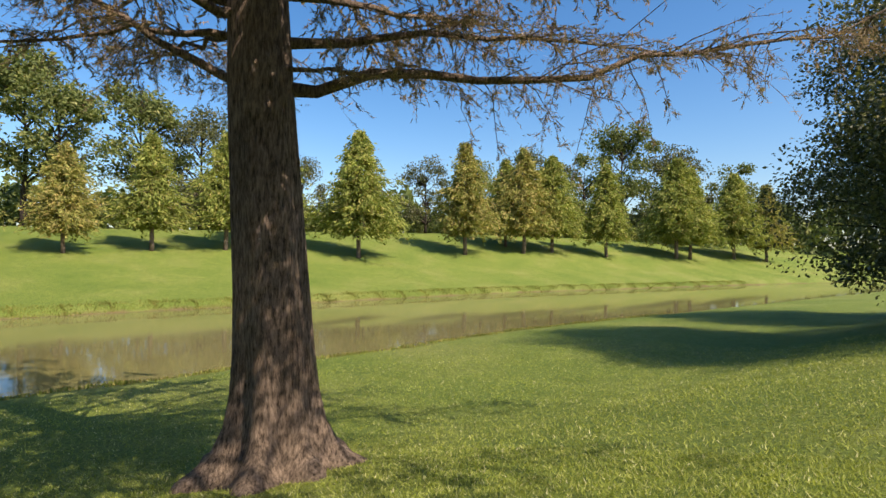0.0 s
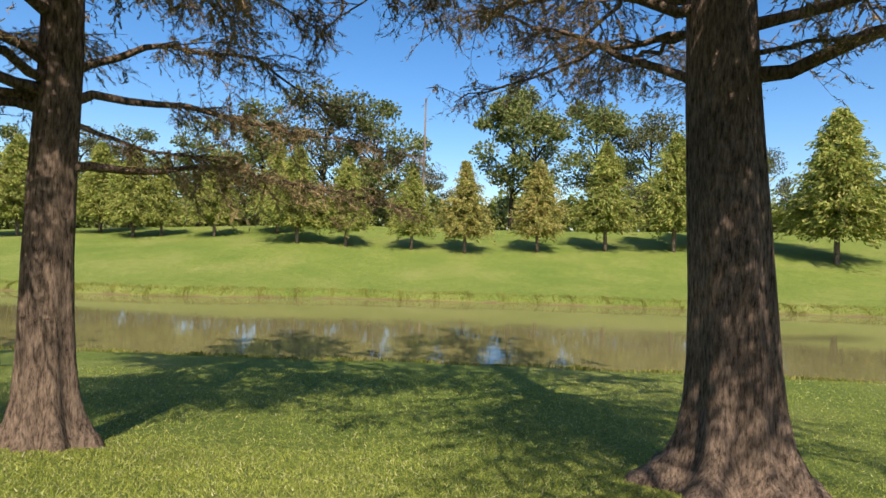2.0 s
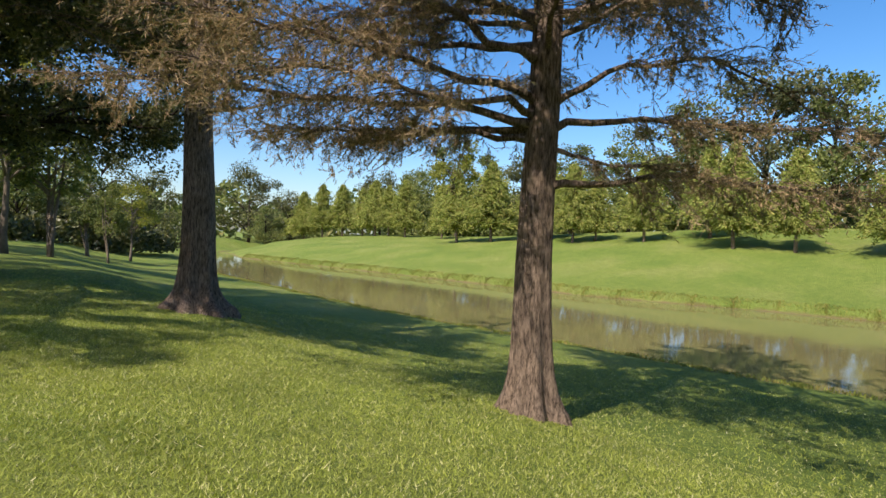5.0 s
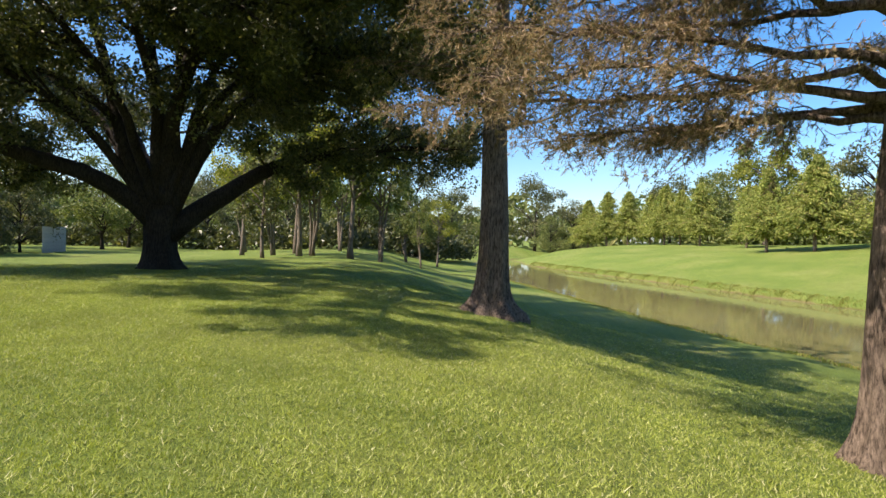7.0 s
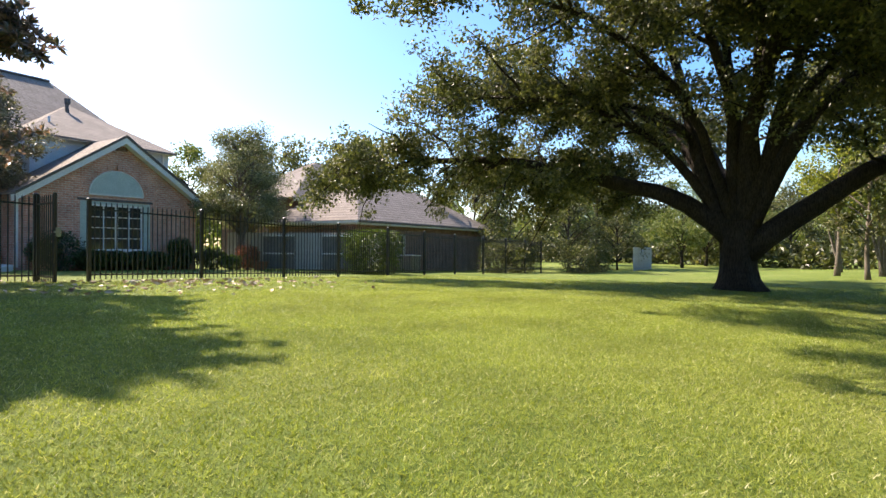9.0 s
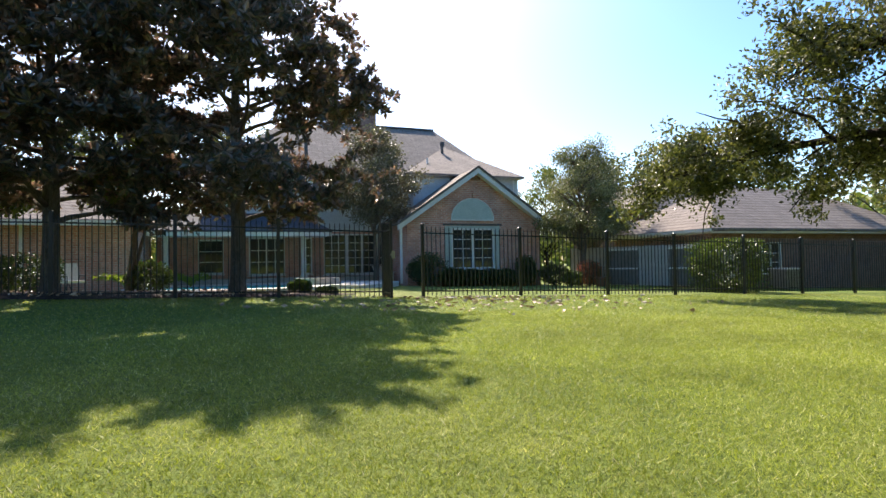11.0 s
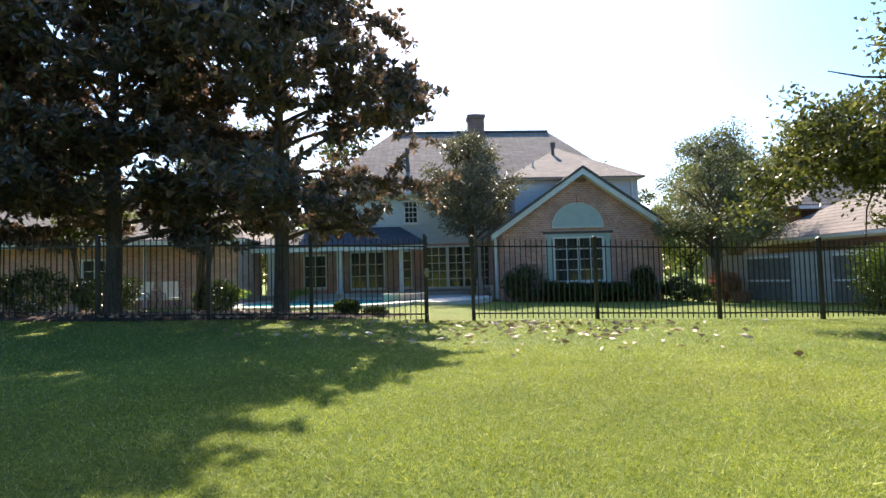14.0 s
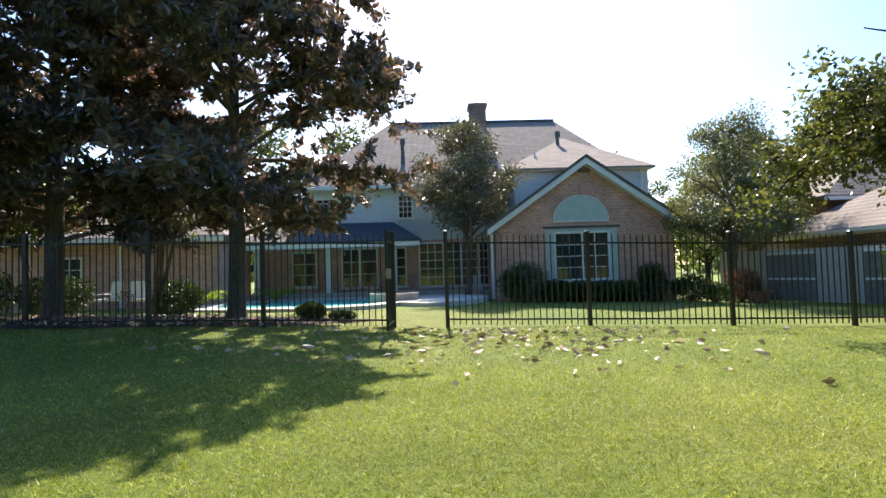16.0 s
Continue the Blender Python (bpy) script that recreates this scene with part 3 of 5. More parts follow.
def limb_line(az, stations, rng, k=16, wob=0.05):
    """A crooked limb: heading in degrees, then how far out and how high it is at a few stations."""
    st = np.asarray(stations, float)
    run = np.concatenate([[0], np.cumsum(np.hypot(*np.diff(st, axis=0).T))])
    u = np.linspace(0, run[-1], k)
    out, up = np.interp(u, run, st[:, 0]), np.interp(u, run, st[:, 1])
    for _ in range(2):
        out[1:-1] = (out[:-2] + 2 * out[1:-1] + out[2:]) / 4
        up[1:-1] = (up[:-2] + 2 * up[1:-1] + up[2:]) / 4
    side = np.cumsum(rng.normal(0, wob, k)) * run[-1] / k * 1.6
    side -= side[0]
    up = up + np.cumsum(rng.normal(0, wob * 0.5, k)) * run[-1] / k
    a = radians(az)
    return np.stack([out * math.cos(a) - side * math.sin(a), out * math.sin(a) + side * math.cos(a), up], 1)


def live_oak(at, seed):
    rng = np.random.default_rng(seed)
    t = thing("live_oak", (at[0], at[1], gz(*at)), "broad spreading live oak with a short thick trunk", "tree")
    hs = np.array([-0.3, 0.0, 0.12, 0.3, 0.6, 0.95, 1.3, 1.6, 1.85, 2.1])
    r = np.array([0.85, 0.70, 0.60, 0.52, 0.455, 0.44, 0.47, 0.54, 0.56, 0.34])
    part("trunk", Geo().tube(np.stack([0.02 * hs, 0.03 * np.sin(hs * 2), hs], 1), r, 32, 6, 0.08, np.ones(10)), M_BARK_OAK, t, "", True)
    # heading, stations (out, up), root radius, boughs, how far the boughs hang
    mains = [(100, [(0.1, 1.3), (0.6, 2.0), (1.0, 3.3), (1.3, 4.7), (1.55, 6.2), (2.2, 8.0), (3.6, 10.2)], 0.25, 30, 0.1),
             (99, [(1.2, 4.3), (1.9, 5.0), (2.9, 5.5), (4.0, 5.6), (6.2, 5.9)], 0.12, 26, 0.2),
             (78, [(0.1, 1.3), (0.9, 2.15), (1.9, 2.6), (2.9, 3.1), (4.0, 3.4), (5.6, 3.5), (8.0, 3.6)], 0.22, 26, 0.3),
             (108, [(0.1, 1.3), (0.85, 2.2), (1.8, 2.75), (3.9, 3.15), (6.4, 3.85), (8.2, 3.9), (9.6, 3.75), (12.0, 3.6)], 0.26, 46, 0.45),
             (150, [(0.0, 1.5), (0.2, 2.3), (0.3, 4.4), (0.6, 6.2), (1.1, 8.0), (2.2, 10.5)], 0.20, 18, 0.1),
             (-80, [(0.1, 1.4), (0.45, 2.3), (1.0, 3.7), (1.6, 4.9), (2.5, 5.5), (4.3, 6.0), (7.4, 7.2)], 0.22, 32, 0.15),
             (-92, [(0.1, 1.0), (0.65, 1.6), (1.9, 2.4), (2.7, 3.2), (3.7, 3.6), (5.2, 3.95), (6.6, 4.3), (9.8, 4.6)], 0.31, 36, 0.25),
             (-60, [(0.1, 1.5), (0.5, 2.2), (1.6, 4.2), (3.0, 6.4), (5.0, 8.2), (7.0, 9.2)], 0.19, 30, 0.15),
             (-115, [(0.1, 1.5), (0.6, 2.3), (1.8, 4.8), (4.2, 6.0), (7.0, 6.4), (9.6, 6.0)], 0.2, 34, 0.25),
             (188, [(0.1, 1.5), (0.4, 2.4), (0.9, 5.0), (2.8, 7.0), (6.5, 7.4), (11.6, 6.6)], 0.17, 27, 0.2),
             (166, [(0.1, 1.5), (0.4, 2.4), (0.8, 4.9), (2.6, 6.9), (6.2, 7.2), (11.4, 6.2)], 0.17, 26, 0.2),
             (206, [(0.1, 1.5), (0.4, 2.4), (1.0, 4.9), (3.2, 6.7), (6.8, 6.9), (11.2, 6.2)], 0.17, 34, 0.2),
             (197, [(0.1, 1.5), (0.4, 2.4), (1.0, 4.8), (3.0, 6.2), (6.5, 6.5), (10.0, 5.9)], 0.17, 44, 0.25),
             (112, [(0.1, 1.5), (0.7, 2.4), (2.4, 4.5), (5.0, 5.5), (8.2, 5.6)], 0.15, 18, 0.15),
             (-128, [(0.1, 1.5), (0.5, 2.4), (1.4, 5.0), (3.6, 6.3), (6.6, 6.6), (10.0, 5.6)], 0.17, 38, 0.25),
             (140, [(0.1, 1.5), (0.5, 2.4), (1.5, 4.9), (3.8, 6.6), (6.6, 7.3), (8.8, 7.0)], 0.15, 25, 0.2),
             (225, [(0.1, 1.5), (0.5, 2.4), (1.4, 5.2), (3.4, 7.6), (5.8, 9.0)], 0.17, 26, 0.1),
             (60, [(0.1, 1.5), (0.6, 2.3), (2.0, 4.6), (4.4, 6.2), (7.6, 7.0)], 0.18, 28, 0.15),
             (20, [(0.1, 1.5), (0.6, 2.3), (2.2, 4.2), (5.0, 5.4), (8.6, 5.6)], 0.18, 26, 0.2),
             (-25, [(0.1, 1.5), (0.6, 2.3), (2.0, 4.6), (4.4, 6.4), (7.8, 7.0)], 0.18, 26, 0.15)]
    leaf = Geo()
    for az, stations, r0, boughs, hang in mains:
        p = limb_line(az, stations, rng)
        part("limb", Geo().tube(p, np.interp(np.linspace(0, 1, 16), [0, 0.12, 0.45, 1], [r0 * 1.15, r0, r0 * 0.6, 0.03]), 10), M_BARK_OAK, t, "", True)
        ln = stations[-1][0] + 2.0
        for k in range(round(boughs * 1.2)):
            u = rng.uniform(0.34, 1.0) if k % 4 else rng.uniform(0.85, 1.0)
            c = along(p, np.array([u]))[0]
            az2 = az + rng.choice([-1, 1]) * rng.uniform(10, 95)
            l2 = min(ln, 9.0) * rng.uniform(0.13, 0.30)
            q = bend_path(c, az2, l2, rng.uniform(-0.8 * hang, 0.95), rng.uniform(0, 0.3 + hang), rng, 0.14, 6)
            part("branch", Geo().tube(q, np.linspace(0.05, 0.010, 6), 5), M_BARK_OAK, t, "", True)
            for j in range(7):
                cc = along(q, np.array([rng.uniform(0.35, 1.0)]))[0] + rng.normal(0, 0.26, 3)
                n = 84
                rad = rng.uniform(0.28, 0.68)
                v = rng.normal(size=(n, 3))
                v *= (rad * rng.uniform(0.25, 1.05, n) / np.linalg.norm(v, axis=1))[:, None] * np.array([1, 1, 0.72])
                leaf.leaves(cc + v, rng.normal(0, 1, (n, 3)), rng.uniform(0.09, 0.16, n), rng.uniform(0.05, 0.085, n), 0.2)
    part("crown", leaf, M_OAK_LEAF, t, "dense dark green foliage with sky gaps", kind="stuff")
    return t


live_oak(OAK, 21)


def magnolia(at, height, spread, seed, label, dia=0.36, low=2.2):
    rng = np.random.default_rng(seed)
    t = thing("magnolia_tree", (at[0], at[1], gz(*at)), label, "tree", "magnolias by the fence")
    hs = np.array([-0.3, 0.0, 0.12, 0.3, 0.8, 1.5, 2.4, 4, 6, height * 0.95])
    r = dia / 2 * np.array([1.9, 1.6, 1.25, 1.08, 1.0, 0.95, 0.95, 0.7, 0.45, 0.1])
    part("trunk", Geo().tube(np.stack([0.03 * np.sin(hs), 0.02 * hs, hs], 1), r, 16, 5, 0.06, np.ones(10)), M_BARK_MAG, t, "", True)
    leaf, twig = Geo(), Geo()
    for i in range(54):
        f = (i + rng.random()) / 54
        h = low * 0.75 + (height - low) * f * 0.92
        reach = spread * (0.72 + 0.3 * math.sin(math.pi * min(1.0, 1.3 * f))) * (1 - 0.55 * f ** 3) * rng.uniform(0.6, 1.05)
        az = 137.5 * i + rng.uniform(-25, 25)
        p = bend_path((0, 0, h), az, reach, rng.uniform(0.25, 0.75), rng.uniform(0.15, 0.45), rng, 0.07, 7)
        part("limb", Geo().tube(p, np.linspace(0.07 * (1 - 0.5 * f), 0.012, 7), 6), M_BARK_MAG, t, "", True)
        for k in range(24):
            c = along(p, np.array([rng.uniform(0.25, 1.0)]))[0]
            q = bend_path(c, az + rng.uniform(-90, 90), rng.uniform(0.35, 1.1), rng.uniform(-0.2, 0.9), 0.2, rng, 0.1, 4)
            twig.tube(q, np.linspace(0.014, 0.005, 4), 4)
            for u in (0.5, 0.75, 1.0):
                cc = along(q, np.array([u]))[0]
                n = int(rng.integers(11, 18))
                d = rng.normal(0, 0.8, (n, 3)) + np.array([0, 0, 0.25])
                d /= np.linalg.norm(d, axis=1)[:, None]
                ll = rng.uniform(0.15, 0.25, n)
                leaf.leaves(cc + d * (ll / 2)[:, None] * 1.1, d, ll, ll * 0.42, 0.25)
    part("twig", twig, M_BARK_MAG, t, kind="stuff")
    part("crown", leaf, M_MAG_LEAF, t, "glossy dark leaves with rusty undersides", kind="stuff")
    return t


magnolia((3.45, 14.75), 10.5, 4.3, 31, "magnolia with dark glossy leaves and a bare forked trunk")
magnolia((-0.6, 15.0), 10.0, 3.8, 32, "old magnolia shading the fence")
magnolia((-5.2, 15.4), 9.5, 3.8, 33, "magnolia at the end of the shaded bed")

# rows of cypresses on the far bank
FAR_KINDS = [cypress_far_parts(8.0, 3.3, 41, M_CY_FAR, 640), cypress_far_parts(8.0, 3.4, 42, M_CY_TAN, 640), cypress_far_parts(8.0, 3.2, 43, M_CY_FAR, 660), cypress_far_parts(8.0, 3.9, 44, M_CY_FAR, 780)]
FAR_ROW = [(-12.7, -44.2, 7.6, 1), (-18.6, -44.3, 9.2, 0), (-24.4, -43.6, 10.0, 0), (-35, -38.5, 11.8, 3), (-48.2, -35.8, 12.2, 1), (-56.9, -33.4, 12.5, 1), (-62.1, -32.3, 12, 3), (-68.6, -27.9, 12, 2),
           (-80.9, -22.6, 14, 3), (-83.3, -21.3, 13, 2), (-93.4, -17.5, 13, 3), (-99, -14, 12, 1), (-6.5, -43.9, 7.4, 1), (-2.2, -44.8, 6.6, 0), (3.2, -45.8, 7.4, 0), (7.3, -46.4, 8.0, 3), (15, -49.8, 7.2, 2),
           (20, -51.2, 6.2, 0), (22, -50.4, 7.6, 3), (32.9, -52.7, 9.0, 3), (37.3, -52.1, 8.4, 2), (45.3, -59.9, 7.5, 2), (54.4, -62.7, 8.5, 3), (59, -64, 8.0, 0), (63, -65, 9.0, 3), (67.7, -66.8, 8, 2), (72.3, -66.4, 9, 3), (76, -65, 9.5, 0), (82, -65.7, 9.5, 3), (-58.5, -37, 11, 0), (-29.5, -45, 10.5, 3), (10, -52, 8.5, 2), (27, -55, 8.5, 3)]
for i, (x, y, h, k) in enumerate(FAR_ROW):
    plant("cypress_tree", (x, y), FAR_KINDS[k], "young conical green cypress on the far bank" if k != 1 else "young cypress turning bronze on the far bank", "tree", "row of cypresses on the far bank", h / 8.0, i * 1.7)

# woods beyond
WOOD_KINDS = [round_parts(12, 5.0, 51, M_WOOD_LEAF, M_BARK_OAK, 30, 210, 0.34, 0.2), round_parts(12, 4.2, 52, M_WOOD_LEAF, M_BARK_OAK, 26, 210, 0.34, 0.3), round_parts(12, 5.6, 53, M_OAK_LEAF, M_BARK_OAK, 32, 210, 0.34, 0.15), round_parts(12, 3.4, 54, M_YELLOW_LEAF, M_BARK_PALE, 24, 210, 0.33, 0.3)]
WOODS = [(-15.2, -64.3, 17, 1), (-25.9, -65, 16, 1), (21.8, -66.6, 13, 0), (14.2, -64.5, 14.5, 0), (6.9, -61.7, 15.5, 2), (1.5, -64, 15, 0), (-32, -63, 14, 2), (-16.6, -59.7, 14, 1), (-88.9, -33.5, 19, 1), (-42, -57, 9, 2), (-50, -54, 10, 0), (-58, -50, 10, 2), (-66, -46, 11, 0), (-75, -42, 13, 2),
         (-84, -38, 14, 0), (-96, -28, 16, 2), (-106, -20, 15, 0), (30, -68, 12, 0), (38, -72, 12, 2), (47, -74, 13, 0), (100, -66, 15, 2), (90, -63, 9, 0), (92, -70, 12, 2), (110, -60, 12, 0), (104, -48, 12, 2), (118, -38, 11, 0), (112, -28, 10, 2), (50, -70, 15, 3), (56, -74, 15, 0), (66, -78, 12, 0), (76, -80, 12, 2), (-36, -70, 8, 0), (-6, -74, 8, 2), (-46, -66, 8, 2)]
for i, (x, y, h, k) in enumerate(WOODS):
    plant("broadleaf_tree", (x, y), WOOD_KINDS[k], "full green broadleaf tree in the woods beyond the bayou", "tree", "woods beyond the bayou", h / 12.0, i * 2.1)

# grove at the end of the lawn, with bare slim stems
GROVE_KINDS = [round_parts(10, 3.2, 61, M_YELLOW_LEAF, M_BARK_PALE, 24, 200, 0.24, 0.42), round_parts(10, 2.6, 62, M_WOOD_LEAF, M_BARK_PALE, 22, 200, 0.24, 0.35, 3), round_parts(6, 1.6, 63, M_OAK_LEAF, M_BARK_PALE, 18, 200, 0.18, 0.3)]
GROVE = [(36.5, -2.2, 7, 0), (30.4, -2.8, 5.6, 2), (36.3, -4.0, 8, 1), (33.2, -5.1, 9, 0), (34, -6.1, 9, 1), (30.6, -7.6, 9.5, 0), (31.1, -9.4, 8.5, 1), (42.8, -15.4, 6, 1), (37.3, -14.6, 5, 1), (45.7, -19.5, 6, 0), (40, -6, 9, 0), (44, -10, 9, 1), (46, -3, 8, 1), (52, -8, 10, 0)]
for i, (x, y, h, k) in enumerate(GROVE):
    plant("grove_tree", (x, y), GROVE_KINDS[k], "slim pale-stemmed tree with yellow-green leaves on the lawn" if k != 2 else "small staked young tree on the lawn", "tree", "grove on the lawn", h / (6.0 if k == 2 else 10.0), i * 1.3)
BACK = [(40.2, 13.5, 6, 2), (46, 11.5, 5, 2), (49, 14, 9, 2), (55, 8, 8, 0), (61.5, 6.7, 8, 0), (63.8, -0.4, 8, 2), (70, 3, 9, 0), (66, -9, 9, 2), (60, -16, 9, 0), (58, -22, 10, 2), (78, -4, 10, 0), (72, -14, 10, 2), (84, 10, 11, 0), (80, 20, 11, 2), (44, 20, 10, 2), (36, 19, 8, 2), (84, -22, 10, 2), (92, -12, 11, 0), (56, 18, 10, 0)]
for i, (x, y, h, k) in enumerate(BACK):
    plant("broadleaf_tree", (x, y), WOOD_KINDS[k], "dark green garden tree behind the lawn", "tree", "garden trees beyond the oak", h / 12.0, i * 2.9)
YARD_LEAFY = round_parts(7, 2.15, 71, M_DUSTY_LEAF, M_BARK_PALE, 60, 330, 0.115, 0.42, 2)
plant("small_tree", (9.2, 24.9), YARD_LEAFY, "small dark-leaved tree with a bare stem in the garden", "tree", scale=1.0)
BIG_LEAFY = round_parts(7, 2.3, 72, M_GREY_LEAF, M_BARK_PALE, 64, 420, 0.10, 0.33, 3)
plant("holly_tree", (18.6, 22.3), BIG_LEAFY, "grey-green evergreen tree beside the brick gable", "tree", scale=0.95)
plant("holly_tree", (20.9, 24.5), BIG_LEAFY, "grey-green evergreen tree beside the board fence", "tree", scale=0.95, rz=2)
for i, (x, y, h, k) in enumerate([(20, 38, 8, 2), (26, 38, 9, 0), (33, 36, 10, 2), (-4, 38, 11, 2), (-14, 34, 10, 0), (3, 44, 12, 2), (-22, 28, 11, 2), (40, 32, 11, 0), (8, 50, 12.5, 0)]):
    plant("broadleaf_tree", (x, y), WOOD_KINDS[k], "tree standing behind the houses", "tree", "trees behind the houses", h / 12.0, i * 1.1)

# low woods that close the horizon, past counting
wr = np.random.default_rng(99)


def wood_belt(name, x, y, tall, size, mat, label):
    n = len(x)
    g = Geo()
    z = np.clip(ground_z(x, y), -1, 5)
    c = np.stack([x, y, z + tall * wr.uniform(0, 1, n) ** 0.8], 1)
    g.leaves(c, wr.normal(0, 1, (n, 3)), wr.uniform(0.7, 1.4, n) * size, wr.uniform(0.4, 0.8, n) * size, 0.3)
    return solo(name, g, mat, label, "woods", kind="stuff")


wa = wr.uniform(0, 2 * math.pi, 42000)
wrad = wr.uniform(125, 165, 42000)
wood_belt("far_woods", wrad * np.cos(wa), wrad * np.sin(wa) - 10, 10 + 2.5 * np.sin(wa * 23) + 2.0 * np.sin(wa * 51 + 1) + 1.5 * np.sin(wa * 97), 2.0, M_WOOD_LEAF, "dense line of woods closing the horizon")
bx = wr.uniform(-125, 100, 26000)
by = np.interp(bx, FAR_X, FAR_Y) - wr.uniform(34, 44, 26000)
wood_belt("undergrowth", bx, by, 3.0 + 1.0 * np.sin(bx * 0.7) + 0.8 * np.sin(bx * 1.9) + 0.6 * np.sin(bx * 4.1), 0.75, M_WOOD_LEAF, "tangled undergrowth behind the row of cypresses")
cy2 = wr.uniform(-32, 40, 14000)
cx2 = 62 + 6 * np.sin(cy2 * 0.11) + wr.uniform(-3, 3, 14000)
wood_belt("undergrowth", cx2, cy2, 2.6 + 0.9 * np.sin(cy2 * 0.9) + 0.7 * np.sin(cy2 * 2.3), 0.55, M_OAK_LEAF, "dark shrubbery at the end of the gardens")
# dark low-branched oaks along the bank
LOW_OAK = round_parts(9, 5.2, 75, M_OAK_LEAF, M_BARK_OAK, 120, 1250, 0.115, 0.05)
plant("spreading_oak", (-17.9, 3.1), LOW_OAK, "dense dark low-branched oak beside the lawn", "tree", scale=1.0)
plant("spreading_oak", (-28.5, 4.5), LOW_OAK, "dense dark low-branched oak farther along the bank", "tree", scale=1.05, rz=2.0)

# ---- houses ----


def wall_with_holes(g, x0, x1, z0, z1, y0, y1, holes):
    """One connected wall along x between y0 and y1, with openings (x0, x1, z0, z1) cut through it."""
    xs = sorted({x0, x1, *[h[0] for h in holes], *[h[1] for h in holes]})
    zs = sorted({z0, z1, *[h[2] for h in holes], *[h[3] for h in holes]})
    nx, nz = len(xs), len(zs)
    v = [(x, y, z) for y in (y0, y1) for z in zs for x in xs]
    at = lambda s, k, i: s * nx * nz + k * nx + i

    def full(i, k):
        if not (0 <= i < nx - 1 and 0 <= k < nz - 1):
            return False
        cx, cz = (xs[i] + xs[i + 1]) / 2, (zs[k] + zs[k + 1]) / 2
        return not any(h[0] < cx < h[1] and h[2] < cz < h[3] for h in holes)

    f = []
    for i in range(nx - 1):
        for k in range(nz - 1):
            if not full(i, k):
                continue
            f.append((at(0, k, i), at(0, k, i + 1), at(0, k + 1, i + 1), at(0, k + 1, i)))
            f.append((at(1, k, i + 1), at(1, k, i), at(1, k + 1, i), at(1, k + 1, i + 1)))
            if not full(i - 1, k):
                f.append((at(1, k, i), at(0, k, i), at(0, k + 1, i), at(1, k + 1, i)))
            if not full(i + 1, k):
                f.append((at(0, k, i + 1), at(1, k, i + 1), at(1, k + 1, i + 1), at(0, k + 1, i + 1)))
            if not full(i, k - 1):
                f.append((at(1, k, i), at(1, k, i + 1), at(0, k, i + 1), at(0, k, i)))
            if not full(i, k + 1):
                f.append((at(0, k + 1, i), at(0, k + 1, i + 1), at(1, k + 1, i + 1), at(1, k + 1, i)))
    return g.add(v, f)


def window_unit(parent, x0, x1, z0, z1, y, cols, rows, mullions=(), name="window", trim=0.07, label="", glass=None):
    """A window in the plane y, facing -y: frame, sill, bars, and one pane a light."""
    w = part(name, Geo().box(x0, y - 0.05, z0, x0 + trim, y + 0.08, z1).box(x1 - trim, y - 0.05, z0, x1, y + 0.08, z1).box(x0 + trim, y - 0.05, z1 - trim, x1 - trim, y + 0.08, z1).box(x0 + trim, y - 0.05, z0, x1 - trim, y + 0.08, z0 + trim), M_WHITE, parent, label)
    part("sill", Geo().box(x0 - 0.05, y - 0.12, z0 - 0.06, x1 + 0.05, y - 0.002, z0 - 0.003), M_WHITE, w)
    gx = np.linspace(x0 + trim, x1 - trim, cols + 1)
    gzs = np.linspace(z0 + trim, z1 - trim, rows + 1)
    for i in range(1, cols):
        t = 0.05 if i in mullions else 0.016
        part("glazing_bar", Geo().box(gx[i] - t, y - 0.02, gzs[0], gx[i] + t, y + 0.03, gzs[-1]), M_WHITE, w)
    for j in range(1, rows):
        part("glazing_bar", Geo().box(gx[0], y - 0.016, gzs[j] - 0.016, gx[-1], y + 0.026, gzs[j] + 0.016), M_WHITE, w)
    for i in range(cols):
        for j in range(rows):
            part("pane", Geo().box(gx[i], y + 0.032, gzs[j], gx[i + 1], y + 0.038, gzs[j + 1]), glass or M_GLASS, w)
    return w


def slab(g, pts, thick):
    """A roof plane of the given corners, with thickness downwards."""
    n = len(pts)
    low = [(x, y, z - thick) for x, y, z in pts]
    return g.add(list(pts) + low, [tuple(range(n)), tuple(range(2 * n - 1, n - 1, -1))] + [(i, i + n, (i + 1) % n + n, (i + 1) % n) for i in range(n)])


HB = 0.55   # the house's ground
house = thing("brick_house", (0, 0, 0), "two-storey house with a red brick gable and pale siding", "house")
# gable wing
GX0, GX1, GYF, EAVE, PEAK = 10.32, 16.98, 23.3, 3.46, 5.76
gm = (GX0 + GX1) / 2
g = wall_with_holes(Geo(), GX0, GX1, 0.2, EAVE - 0.001, GYF, GYF + 0.25, [(12.1, 14.85, 1.1, 3.12)])
part("gable_wall", g, M_BRICK, house, "red brick wall with a half-round panel")
hw = (GX1 - GX0) / 2
g = Geo().add([(GX0, GYF, EAVE), (GX1, GYF, EAVE), (gm, GYF, PEAK - 0.06), (GX0, GYF + 0.25, EAVE), (GX1, GYF + 0.25, EAVE), (gm, GYF + 0.25, PEAK - 0.06)], [(0, 1, 2), (5, 4, 3), (0, 2, 5, 3), (1, 4, 5, 2), (0, 3, 4, 1)])
part("gable_top", g, M_BRICK, house)
part("side_wall", Geo().box(GX0, GYF + 0.25, 0.2, GX0 + 0.25, 33, EAVE), M_BRICK, house)
part("side_wall", Geo().box(GX1 - 0.25, GYF + 0.25, 0.2, GX1, 33, EAVE), M_BRICK, house)
